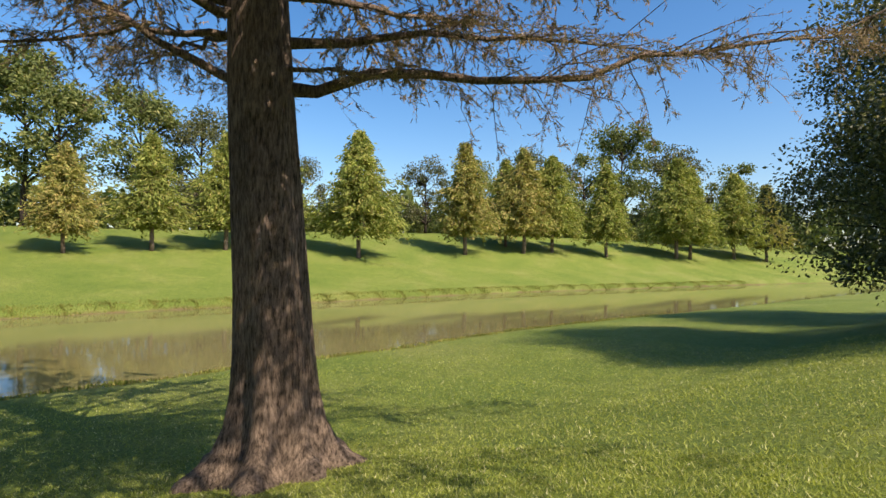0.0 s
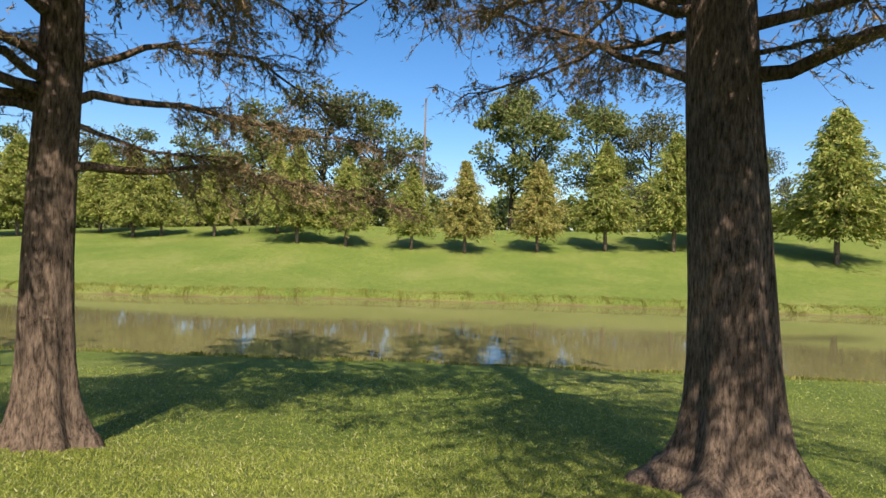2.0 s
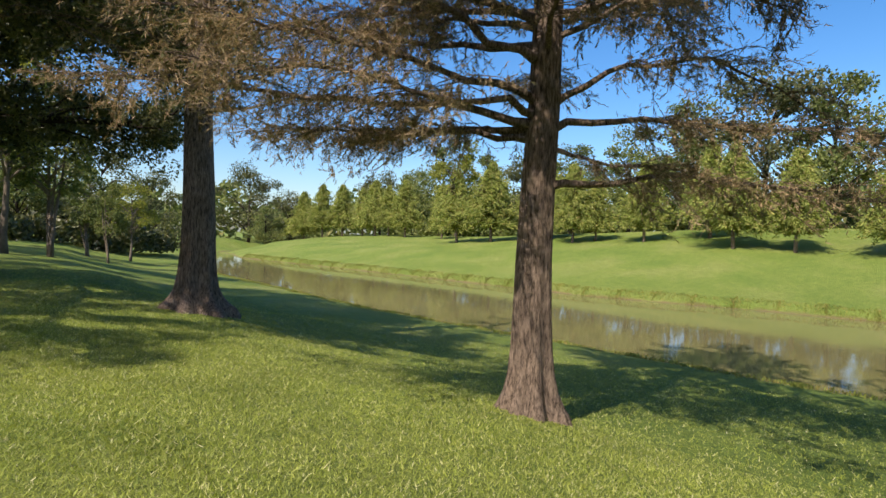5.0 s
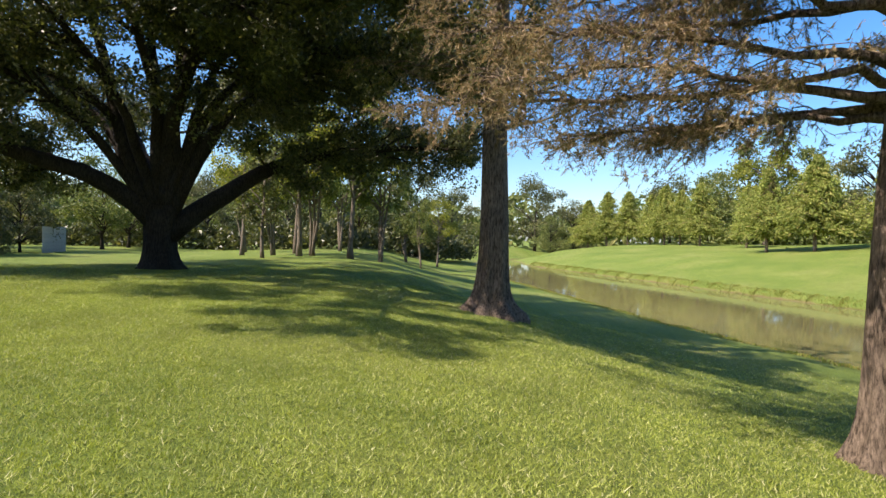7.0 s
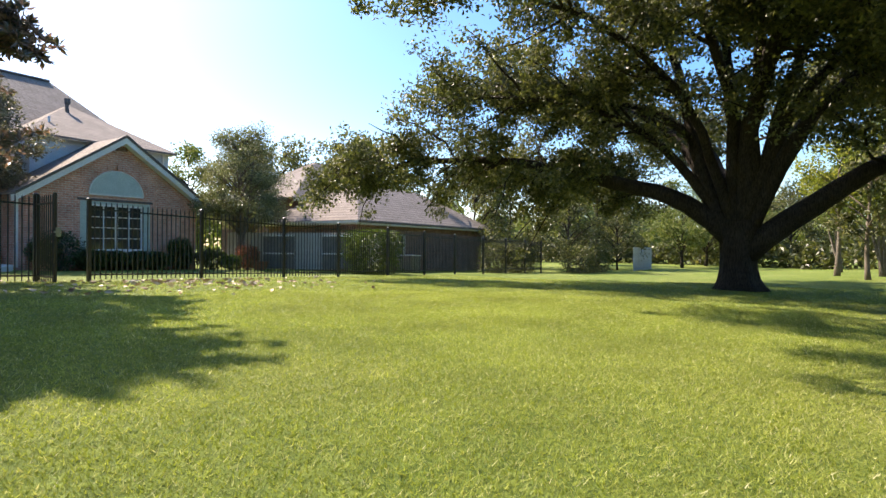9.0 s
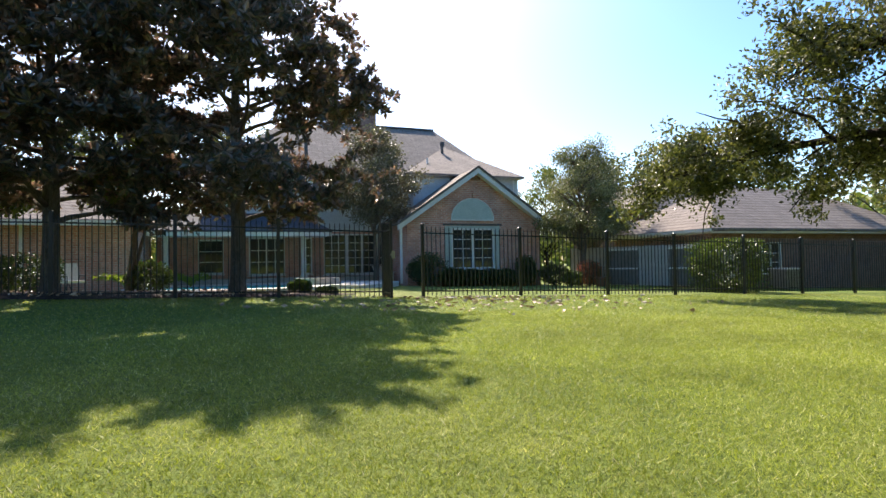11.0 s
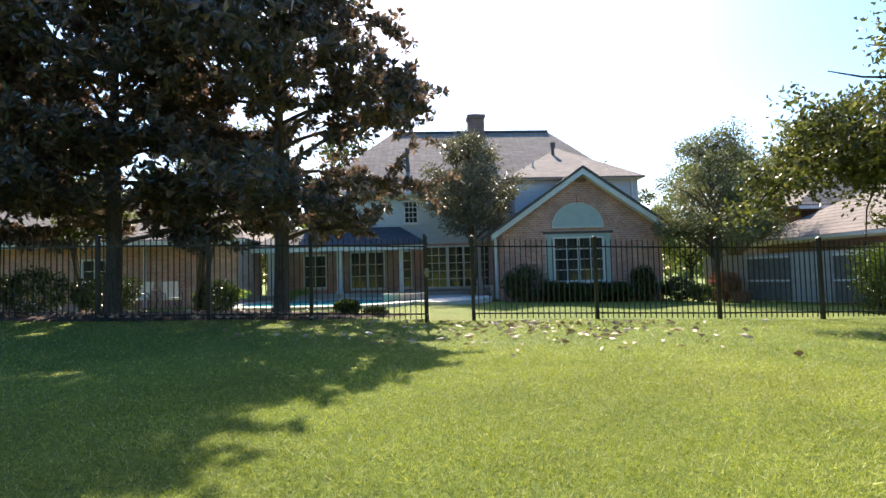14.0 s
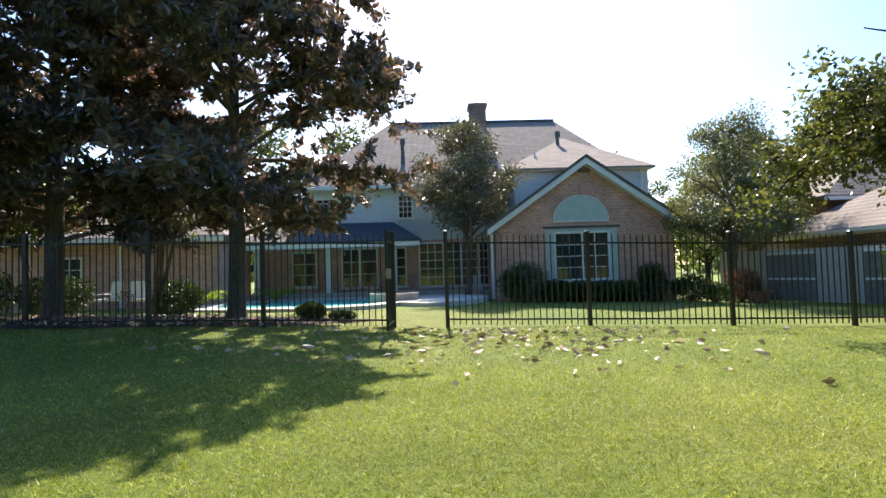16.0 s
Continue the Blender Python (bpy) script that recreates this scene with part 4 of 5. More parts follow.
for sgn in (-1, 1):
    ex = gm + sgn * (hw + 0.45)
    slope = (PEAK - EAVE) / hw
    ez = PEAK - slope * (hw + 0.45) + 0.06
    g = slab(Geo(), [(gm, GYF - 0.4, PEAK + 0.06), (ex, GYF - 0.4, ez), (ex, 33, ez), (gm, 33, PEAK + 0.06)], 0.07)
    part("gable_roof", g, M_SHINGLE, house)
    fasc = Geo().add([(gm, GYF - 0.38, PEAK - 0.012), (ex, GYF - 0.38, ez - 0.072), (ex, GYF - 0.38, ez - 0.30), (gm, GYF - 0.38, PEAK - 0.24), (gm, GYF - 0.02, PEAK - 0.012), (ex, GYF - 0.02, ez - 0.072), (ex, GYF - 0.02, ez - 0.30), (gm, GYF - 0.02, PEAK - 0.24)],
                     [(0, 1, 2, 3), (7, 6, 5, 4), (0, 4, 5, 1), (1, 5, 6, 2), (2, 6, 7, 3), (3, 7, 4, 0)])
    part("rake_board", fasc, M_WHITE, house, "pale painted rake board")
    part("drip_edge", Geo().beam((gm, GYF - 0.41, PEAK + 0.075), (ex, GYF - 0.41, ez + 0.015), 0.03, 0.07), M_PIPE, house)
part("gutter_pipe", Geo().box(GX0 - 0.32, GYF - 0.02, 0.55, GX0 - 0.23, GYF + 0.07, 3.0), M_WHITE, house)
w = window_unit(house, 12.42, 14.55, 1.14, 3.0, GYF + 0.06, 4, 4, (2,), label="white four-by-four paned window")
part("shutter_panel", Geo().box(12.1, GYF + 0.02, 1.1, 12.415, GYF + 0.1, 3.12), M_AQUA, house, "pale side panel")
part("shutter_panel", Geo().box(14.555, GYF + 0.02, 1.1, 14.85, GYF + 0.1, 3.12), M_AQUA, house, "pale side panel")
part("window_head", Geo().box(12.415, GYF + 0.02, 3.003, 14.555, GYF + 0.1, 3.12), M_AQUA, house)
ac, arx, arz = 13.47, 1.06, 0.98
a = np.linspace(0, math.pi, 25)
arc = np.stack([ac + arx * np.cos(a), 0 * a, 3.4 + arz * np.sin(a)], 1)
g = Geo().add(np.concatenate([arc + (0, GYF - 0.03, 0), arc + (0, GYF - 0.004, 0)]), [tuple(range(25))] + [(i, i + 25, i + 26, i + 1) for i in range(24)] + [(24, 49, 25, 0)])
part("arch_panel", g, M_AQUA, house, "pale green half-round panel")
part("arch_trim", Geo().tube(arc + (0, GYF - 0.03, 0), np.full(25, 0.025), 5), M_WHITE, house)
part("arch_sill", Geo().box(ac - arx, GYF - 0.05, 3.36, ac + arx, GYF - 0.004, 3.41), M_WHITE, house)
for k in range(13):
    an = math.pi * (k + 0.5) / 13
    part("soldier_brick", Geo().beam((ac + (arx + 0.05) * math.cos(an), GYF - 0.012, 3.4 + (arz + 0.05) * math.sin(an)), (ac + (arx + 0.25) * math.cos(an), GYF - 0.012, 3.4 + (arz + 0.25) * math.sin(an)), 0.02, 0.17), M_BRICK, house)
part("lintel", Geo().box(12.0, GYF - 0.015, 3.13, 14.95, GYF - 0.003, 3.22), M_PIPE, house)
part("gable_vent", Geo().box(gm - 0.22, GYF - 0.04, PEAK - 0.52, gm + 0.22, GYF - 0.004, PEAK - 0.36), M_BRICK_DK, house)

# main block
MY = 27.5
up_holes = [(6.3, 7.0, 4.08, 5.2), (10.55, 11.25, 4.3, 5.12), (2.55, 3.6, 4.3, 5.1)]
g = wall_with_holes(Geo(), 2.2, 11.4, 3.101, 5.55, MY, MY + 0.25, up_holes)
part("upper_wall", g, M_SIDING, house, "pale blue-white siding")
g = wall_with_holes(Geo(), -0.2, 10.5, 0.3, 3.1, MY, MY + 0.25, [(7.2, 10.4, 0.95, 2.98), (3.7, 5.35, 1.0, 2.8), (6.15, 6.65, 1.0, 2.8), (1.5, 2.6, 1.1, 2.7)])
part("lower_wall", g, M_BRICK, house, "red brick ground-floor wall")
part("end_wall", Geo().box(2.2, MY + 0.25, 0.3, 2.45, 38, 5.55), M_SIDING, house)
for x0, x1, z0, z1 in up_holes:
    window_unit(house, x0, x1, z0, z1, MY + 0.04, 3, 4, label="white sash window with small panes")
window_unit(house, 7.2, 8.35, 0.95, 2.98, MY + 0.04, 3, 5, label="tall white paned window")
window_unit(house, 8.36, 9.9, 0.95, 2.98, MY + 0.04, 4, 5, (2,), label="tall white paned window")
window_unit(house, 9.91, 10.4, 0.95, 2.98, MY + 0.04, 2, 5, label="tall white paned window")
window_unit(house, 3.7, 5.35, 1.0, 2.8, MY + 0.04, 4, 3, (2,), label="white patio window")
window_unit(house, 6.15, 6.65, 1.0, 2.8, MY + 0.04, 1, 4, name="side_light", label="narrow patio door light")
window_unit(house, 1.5, 2.6, 1.1, 2.7, MY + 0.04, 2, 3, label="white patio window")
# right upper box
RY = 25.9
part("upper_wall", Geo().box(11.4, RY, 3.0, 17.2, RY + 0.25, 5.78), M_SIDING, house, "pale blue-white siding")
part("upper_side", Geo().box(11.4, RY + 0.25, 3.0, 11.65, MY + 0.3, 5.78), M_SIDING, house)
part("upper_side", Geo().box(16.95, RY + 0.25, 3.0, 17.2, 38, 5.78), M_SIDING, house)
part("soffit", Geo().box(11.1, RY - 0.35, 5.78, 17.35, RY + 0.2, 5.86), M_WHITE, house)
part("downpipe", Geo().box(16.85, RY - 0.1, 3.4, 16.93, RY - 0.01, 5.78), M_WHITE, house)
# roofs
RZ = 9.95
slopeF = (RZ - 5.6) / (33 - 27.1)
part("main_roof", slab(Geo(), [(1.7, 27.1, 5.6), (17.7, 27.1, 5.6), (14.9, 33, RZ), (5.7, 33, RZ)], 0.08), M_SHINGLE, house, "grey-brown shingle hip roof")
part("main_roof", slab(Geo(), [(17.7, 27.1, 5.6), (17.7, 39, 5.6), (14.9, 33, RZ)], 0.08), M_SHINGLE, house)
part("main_roof", slab(Geo(), [(1.7, 39, 5.6), (1.7, 27.1, 5.6), (5.7, 33, RZ)], 0.08), M_SHINGLE, house)
part("main_roof", slab(Geo(), [(17.7, 39, 5.6), (1.7, 39, 5.6), (5.7, 33, RZ), (14.9, 33, RZ)], 0.08), M_SHINGLE, house)
AP = (14.75, 30.6, 8.35)
part("front_roof", slab(Geo(), [(11.0, 25.5, 5.88), (17.4, 25.5, 5.88), AP], 0.08), M_SHINGLE, house, "lower hip roof over the projecting room")
part("front_roof", slab(Geo(), [(17.4, 25.5, 5.88), (17.4, 31, 5.88), AP], 0.08), M_SHINGLE, house)
part("front_roof", slab(Geo(), [(11.0, 31, 5.88), (11.0, 25.5, 5.88), AP], 0.08), M_SHINGLE, house)
part("ridge_cap", Geo().beam((5.7, 33, RZ + 0.02), (14.9, 33, RZ + 0.02), 0.25, 0.09), M_PIPE, house, "dark ridge cap")
part("eave_board", Geo().box(1.7, 27.02, 5.42, 11.0, 27.09, 5.58), M_WHITE, house)
part("chimney", Geo().box(10.15, 32.4, 8.9, 11.05, 33.3, 10.65).box(10.08, 32.33, 10.65, 11.12, 33.37, 10.85).box(10.35, 32.6, 10.85, 10.85, 33.1, 10.95), M_BRICK_DK, house, "dark brick chimney")
for x, y in ((6.55, 28.9), (14.2, 29.3)):
    z = 5.6 + slopeF * (y - 27.1)
    part("vent_pipe", Geo().tube([(x, y, z - 0.1), (x, y, z + 0.4), (x - 0.02, y, z + 0.8), (x, y, z + 1.0)], [0.12, 0.09, 0.085, 0.08], 8).tube([(x, y, z + 0.9), (x, y, z + 1.15)], [0.13, 0.13], 10), M_PIPE, house, "dark metal vent pipe")
part("vent_pipe", Geo().tube([(12.6, 27.2, 6.4), (12.6, 27.2, 6.95)], [0.05, 0.05], 8), M_WHITE, house)
# covered patio
part("patio_roof", slab(Geo(), [(-0.4, 25.4, 3.02), (7.35, 25.4, 3.02), (6.1, 27.48, 3.95), (1.0, 27.48, 3.95)], 0.08), M_SHINGLE_DK, house, "dark low patio roof")
part("patio_roof", slab(Geo(), [(7.35, 25.4, 3.02), (7.35, 27.48, 3.02), (6.1, 27.48, 3.95)], 0.08), M_SHINGLE_DK, house)
part("patio_roof", slab(Geo(), [(-0.4, 27.48, 3.02), (-0.4, 25.4, 3.02), (1.0, 27.48, 3.95)], 0.08), M_SHINGLE_DK, house)
part("patio_fascia", Geo().box(-0.35, 25.42, 2.76, 7.3, 25.52, 2.95), M_WHITE, house, "pale fascia board")
part("patio_ceiling", Geo().box(-0.3, 25.53, 2.80, 7.25, 27.49, 2.85), M_WHITE, house)
for x in (3.35, 6.13, 0.3):
    part("column", Geo().box(x - 0.11, 26.25, 0.85, x + 0.11, 26.47, 2.79).box(x - 0.15, 26.21, 0.84, x + 0.15, 26.51, 0.98), M_WHITE, house, "square white patio column")
part("patio_floor", Geo().box(-0.4, 26.2, 0.35, 10.3, 27.49, 0.86), M_STONE, house, "buff paved patio")
# one-storey wing to the far side
part("wing_wall", wall_with_holes(Geo(), -16, -0.4, 0.3, 3.3, 24.0, 24.25, [(-6.6, -5.6, 1.2, 2.6)]), M_BRICK, house, "brick wall of the one-storey wing")
window_unit(house, -6.6, -5.6, 1.2, 2.6, 24.04, 2, 3)
part("wing_wall", Geo().box(-0.65, 24.25, 0.3, -0.4, 27.4, 3.3), M_BRICK, house)
part("wing_roof", slab(Geo(), [(-16.4, 23.5, 3.28), (0.0, 23.5, 3.28), (-3.4, 28.6, 5.9), (-13, 28.6, 5.9)], 0.08), M_SHINGLE_W, house, "weathered shingle roof with pale rows")
part("wing_roof", slab(Geo(), [(0.0, 23.5, 3.28), (0.0, 33.5, 3.28), (-3.4, 28.6, 5.9)], 0.08), M_SHINGLE_W, house)
part("wing_fascia", Geo().box(-16.4, 23.4, 3.05, 0.0, 23.49, 3.24), M_WHITE, house)
part("downpipe", Geo().box(-4.15, 23.9, 0.6, -4.05, 23.99, 3.2), M_WHITE, house)

# the neighbouring house
nb = thing("neighbour_house", (0, 0, 0), "dark brick house with pale weathered hip roofs", "house")
part("front_wall", wall_with_holes(Geo(), 22.6, 36.0, -0.2, 2.55, 18.4, 18.65, [(25.5, 26.7, 0.7, 2.1)]), M_BRICK_DK, nb)
window_unit(nb, 25.5, 26.7, 0.7, 2.1, 18.44, 2, 3)
part("side_wall", Geo().box(22.6, 18.65, -0.2, 22.85, 25.0, 2.55), M_BRICK_DK, nb)
part("end_wall", Geo().box(35.75, 18.65, -0.2, 36.0, 25.0, 2.55), M_BRICK_DK, nb)
part("soffit", Geo().box(22.1, 17.9, 2.5, 36.5, 25.3, 2.58), M_WHITE, nb)
part("gutter", Geo().box(21.95, 17.8, 2.56, 22.06, 25.4, 2.68), M_WHITE, nb)
LE = [(22.0, 17.8, 2.70), (36.6, 17.8, 2.70), (36.6, 25.4, 2.70), (22.0, 25.4, 2.70), (26.2, 21.6, 5.1), (32.4, 21.6, 5.1)]
for k in ((0, 1, 5, 4), (1, 2, 5), (2, 3, 4, 5), (3, 0, 4)):
    part("lower_roof", slab(Geo(), [LE[i] for i in k], 0.1), M_SHINGLE_W, nb, "pale weathered shingle roof")
part("upper_wall", Geo().box(23.9, 24.4, -0.2, 35.6, 24.65, 4.2), M_BRICK_DK, nb)
part("upper_wall", Geo().box(23.9, 24.65, -0.2, 24.15, 31.0, 4.2), M_BRICK_DK, nb)
UE = [(23.4, 23.9, 4.2), (36.1, 23.9, 4.2), (36.1, 31.5, 4.2), (23.4, 31.5, 4.2), (28.8, 27.7, 7.2), (31.5, 27.7, 7.2)]
for k in ((0, 1, 5, 4), (1, 2, 5), (2, 3, 4, 5), (3, 0, 4)):
    part("upper_roof", slab(Geo(), [UE[i] for i in k], 0.1), M_SHINGLE_W, nb, "pale weathered shingle roof")
part("upper_eave", Geo().box(23.4, 23.82, 4.0, 36.1, 23.9, 4.14), M_WHITE, nb)
for x, y, z in ((26.6, 26.2, 5.7), (27.2, 25.2, 5.2), (25.0, 21.4, 4.2)):
    part("vent_pipe", Geo().tube([(x, y, z - 0.3), (x, y, z + 0.35)], [0.05, 0.05], 8), M_PIPE, nb)
part("downpipe", Geo().box(35.8, 18.28, 0.0, 35.9, 18.39, 2.5), M_WHITE, nb)

# ---- iron fence ----
FY = 13.57
POSTS = [-9.5, -6.9, -4.55, -2.2, -0.14, 2.19, 4.39, 6.92, 7.96, 10.77, 13.63, 16.1, 18.94, 21.55, 24.16, 27.06, 29.8, 32.5, 35.1]


def iron_post_mesh():
    g = Geo().box(-0.038, -0.038, -0.3, 0.038, 0.038, 1.86).box(-0.046, -0.046, 1.86, 0.046, 0.046, 1.885)
    g.add([(-0.046, -0.046, 1.885), (0.046, -0.046, 1.885), (0.046, 0.046, 1.885), (-0.046, 0.046, 1.885), (0, 0, 1.92)], [(0, 1, 4), (1, 2, 4), (2, 3, 4), (3, 0, 4)])
    return g.mesh("post", M_IRON)


def picket_mesh():
    g = Geo().box(-0.0095, -0.0095, 0.05, 0.0095, 0.0095, 1.80)
    g.add([(-0.0095, -0.0095, 1.80), (0.0095, -0.0095, 1.80), (0.0095, 0.0095, 1.80), (-0.0095, 0.0095, 1.80), (0, 0, 1.85)], [(0, 1, 4), (1, 2, 4), (2, 3, 4), (3, 0, 4)])
    return g.mesh("picket", M_IRON)


ME_POST, ME_PICKET = iron_post_mesh(), picket_mesh()


def fence_z(x):
    return float(np.interp(x, [-10, -0.14, 2.2, 4.4, 6.92, 7.96, 10.8, 13.6, 16.1, 18.9, 24, 35], [0.8, 0.74, 0.70, 0.64, 0.56, 0.54, 0.46, 0.37, 0.31, 0.26, 0.12, -0.08]))


def iron_panel(x0, x1, last):
    xm = (x0 + x1) / 2
    za, zb = fence_z(x0), fence_z(x1)
    p = thing("fence_panel", (x0, FY, za), "black wrought-iron fence panel with pointed pickets", "fence", "iron fence along the lawn")
    part("post", ME_POST, None, p)
    if last:
        part("post", ME_POST, None, p, at=(x1 - x0, 0, zb - za))
    for h in (0.16, 1.66):
        part("rail", Geo().beam((0.04, 0, h), (x1 - x0 - 0.04, 0, zb - za + h), 0.03, 0.035), M_IRON, p)
    n = max(2, round((x1 - x0) / 0.122))
    for k in range(1, n):
        f = k / n
        part("picket", ME_PICKET, None, p, at=((x1 - x0) * f, 0, (zb - za) * f))


for i in range(len(POSTS) - 1):
    if POSTS[i] != 6.92:
        iron_panel(POSTS[i], POSTS[i + 1], POSTS[i + 1] in (6.92, 35.1))
# the gate stands open towards the lawn
gate = thing("iron_gate", (6.92, FY - 0.06, fence_z(6.92)), "open black iron gate with a latch", "gate")
ga = radians(-93)
gd = (math.cos(ga), math.sin(ga))
for d in (0.05, 0.95):
    part("stile", Geo().box(-0.025, -0.025, 0.06, 0.025, 0.025, 1.86), M_IRON, gate, at=(d * gd[0], d * gd[1], 0))
for h in (0.16, 1.66):
    part("rail", Geo().beam((0.075 * gd[0], 0.075 * gd[1], h), (0.925 * gd[0], 0.925 * gd[1], h), 0.03, 0.035), M_IRON, gate)
for k in range(1, 8):
    d = 0.05 + 0.9 * k / 8
    part("picket", ME_PICKET, None, gate, at=(d * gd[0], d * gd[1], 0))
part("latch", Geo().box(-0.05, -1.0, 0.98, 0.03, -0.93, 1.16).box(-0.09, -1.03, 1.05, 0.02, -0.98, 1.09), M_METAL, gate, "grey gate latch")

# ---- pool ----


def pool_outline(k, grow):
    a = np.linspace(0, 2 * math.pi, k, endpoint=False)
    x = 3.15 + (3.05 + grow) * np.sign(np.cos(a)) * np.abs(np.cos(a)) ** 0.8
    y = 22.9 + (2.75 + grow) * np.sign(np.sin(a)) * np.abs(np.sin(a)) ** 0.8 + 0.25 * np.sin(x * 0.9)
    return np.stack([x, y], 1)


pool = thing("swimming_pool", (0, 0, 0), "turquoise free-form swimming pool with a pale concrete deck", "pool")
PZ = 0.66
inn, out = pool_outline(48, 0.0), pool_outline(48, 0.75)
v = [(*p, PZ) for p in inn] + [(*p, PZ) for p in out] + [(*p, PZ - 0.2) for p in inn] + [(*p, PZ - 0.35) for p in out]
f = []
for i in range(48):
    j = (i + 1) % 48
    f += [(i, j, 48 + j, 48 + i), (96 + i, 96 + j, j, i), (48 + i, 48 + j, 144 + j, 144 + i)]
part("deck", Geo().add(v, f), M_CONCRETE, pool, "pale concrete pool deck")
part("pool_water", Geo().add([(*p, PZ - 0.07) for p in pool_outline(48, -0.01)], [tuple(range(48))]), M_POOL, pool, "still turquoise water")
a = np.linspace(0, 2 * math.pi, 24, endpoint=False)
spa = Geo()
ring = lambda r, z: [(6.35 + r * 0.9 * math.cos(t), 22.6 + r * math.sin(t), z) for t in a]
spa.add(ring(1.0, 0.4) + ring(1.0, 0.92) + ring(0.75, 0.92) + ring(0.75, 0.75), [(k * 24 + i, k * 24 + (i + 1) % 24, (k + 1) * 24 + (i + 1) % 24, (k + 1) * 24 + i) for k in range(3) for i in range(24)] + [tuple(72 + i for i in range(24))])
part("spa_wall", spa, M_STONE, pool, "raised stone spa wall")
g = Geo()
ang = np.linspace(0, 2 * math.pi, 40, endpoint=False)
pts = [(7.9 + 1.7 * math.cos(t) + 0.25 * math.cos(3 * t) + 0.25 * math.sin(t), 23.3 + 3.4 * math.sin(t)) for t in ang]
g.add([(x, y, 0.67) for x, y in pts] + [(x, y, 0.3) for x, y in pts], [tuple(range(40))] + [(i, i + 40, (i + 1) % 40 + 40, (i + 1) % 40) for i in range(40)])
part("paving", g, M_CONCRETE, pool, "pale paving by the pool")

# ---- hedges, shrubs, garden things ----


def leaf_lump(g, c, r, n, size, rng, boxy=False):
    v = rng.normal(size=(n, 3))
    v /= np.linalg.norm(v, axis=1)[:, None]
    if boxy:
        v /= np.abs(v).max(axis=1)[:, None] ** 0.8
    v *= rng.uniform(0.82, 1.05, n)[:, None] * np.asarray(r, float)
    g.leaves(np.asarray(c, float) + v, v / np.asarray(r, float) + rng.normal(0, 0.7, (n, 3)), rng.uniform(0.7, 1.3, n) * size, rng.uniform(0.4, 0.7, n) * size, 0.2)
    return g


def shrub(name, at, r, mat, label, seed, n=1500, size=0.09, boxy=False, category="shrub", group=""):
    rng = np.random.default_rng(seed)
    z = gz(*at)
    t = thing(name, (at[0], at[1], z), label, category, group)
    stem = Geo()
    for k in range(5):
        aa = 1.257 * k
        stem.tube([(0, 0, -0.1), (0.2 * r[0] * math.cos(aa), 0.2 * r[1] * math.sin(aa), 0.4 * r[2]), (0.6 * r[0] * math.cos(aa), 0.6 * r[1] * math.sin(aa), 1.3 * r[2])], [0.03, 0.022, 0.01], 5)
    part("stems", stem, M_BARK_MAG, t)
    g = Geo()
    leaf_lump(g, (0, 0, r[2]), r, n, size, rng, boxy)
    leaf_lump(g, (0, 0, r[2]), [q * 0.8 for q in r], n // 2, size * 1.4, rng, boxy)
    if not boxy:
        for k in range(7):
            aa = rng.uniform(0, 6.28)
            leaf_lump(g, (0.7 * r[0] * math.cos(aa), 0.7 * r[1] * math.sin(aa), r[2] * rng.uniform(0.8, 1.5)), [q * 0.4 for q in r], n // 6, size, rng)
    part("foliage", g, mat, t)
    return t


shrub("box_hedge", (20.0, 15.2), (1.35, 0.8, 0.95), M_HEDGE_LEAF, "clipped square green hedge behind the iron fence", 81, 5200, 0.10, True, "hedge")
for i, (x, y, rx, ry, rz) in enumerate([(11.1, 22.7, 0.95, 0.6, 0.75), (12.3, 22.8, 0.6, 0.45, 0.42), (13.2, 22.8, 0.6, 0.45, 0.4), (14.1, 22.8, 0.6, 0.45, 0.4), (14.9, 22.8, 0.6, 0.45, 0.4), (15.9, 22.7, 0.5, 0.45, 0.72), (17.2, 22.4, 0.7, 0.6, 0.5)]):
    shrub("shrub", (x, y), (rx, ry, rz), M_SHRUB_LEAF, "dark green shrub against the brick wall", 90 + i, 1400, 0.08, False, "shrub", "shrubs under the gable window")
shrub("flowering_shrub", (18.7, 21.8), (0.55, 0.5, 0.6), M_PINK_LEAF, "pink and green flowering shrub beside a pot", 101, 900, 0.09)
shrub("shrub", (17.6, 21.6), (0.5, 0.4, 0.35), M_HEDGE_LEAF, "low light green plant by the hedge", 102, 600, 0.09)
g = Geo()
hs = np.array([0, 0.04, 0.34, 0.36, 0.42, 0.42, 0.36])
g.tube(np.stack([0 * hs, 0 * hs, hs], 1), [0.22, 0.26, 0.36, 0.40, 0.40, 0.34, 0.33], 18)
solo("flower_pot", g, M_TERRA, "wide terracotta flower pot on the lawn", "pot", at=(18.95, 21.2, gz(18.95, 21.2)), smooth=False)
for i, (x, y, r) in enumerate([(30.4, 14.3, (1.5, 0.8, 0.85)), (33.2, 14.3, (1.6, 0.8, 0.95)), (38, 12.0, (1.6, 1.0, 0.95)), (41, 11.8, (1.8, 1.0, 1.0))]):
    shrub("hedge", (x, y), r, M_OAK_LEAF, "dark clipped hedge beside the fence", 110 + i, 2000, 0.12, True, "hedge", "dark hedges")
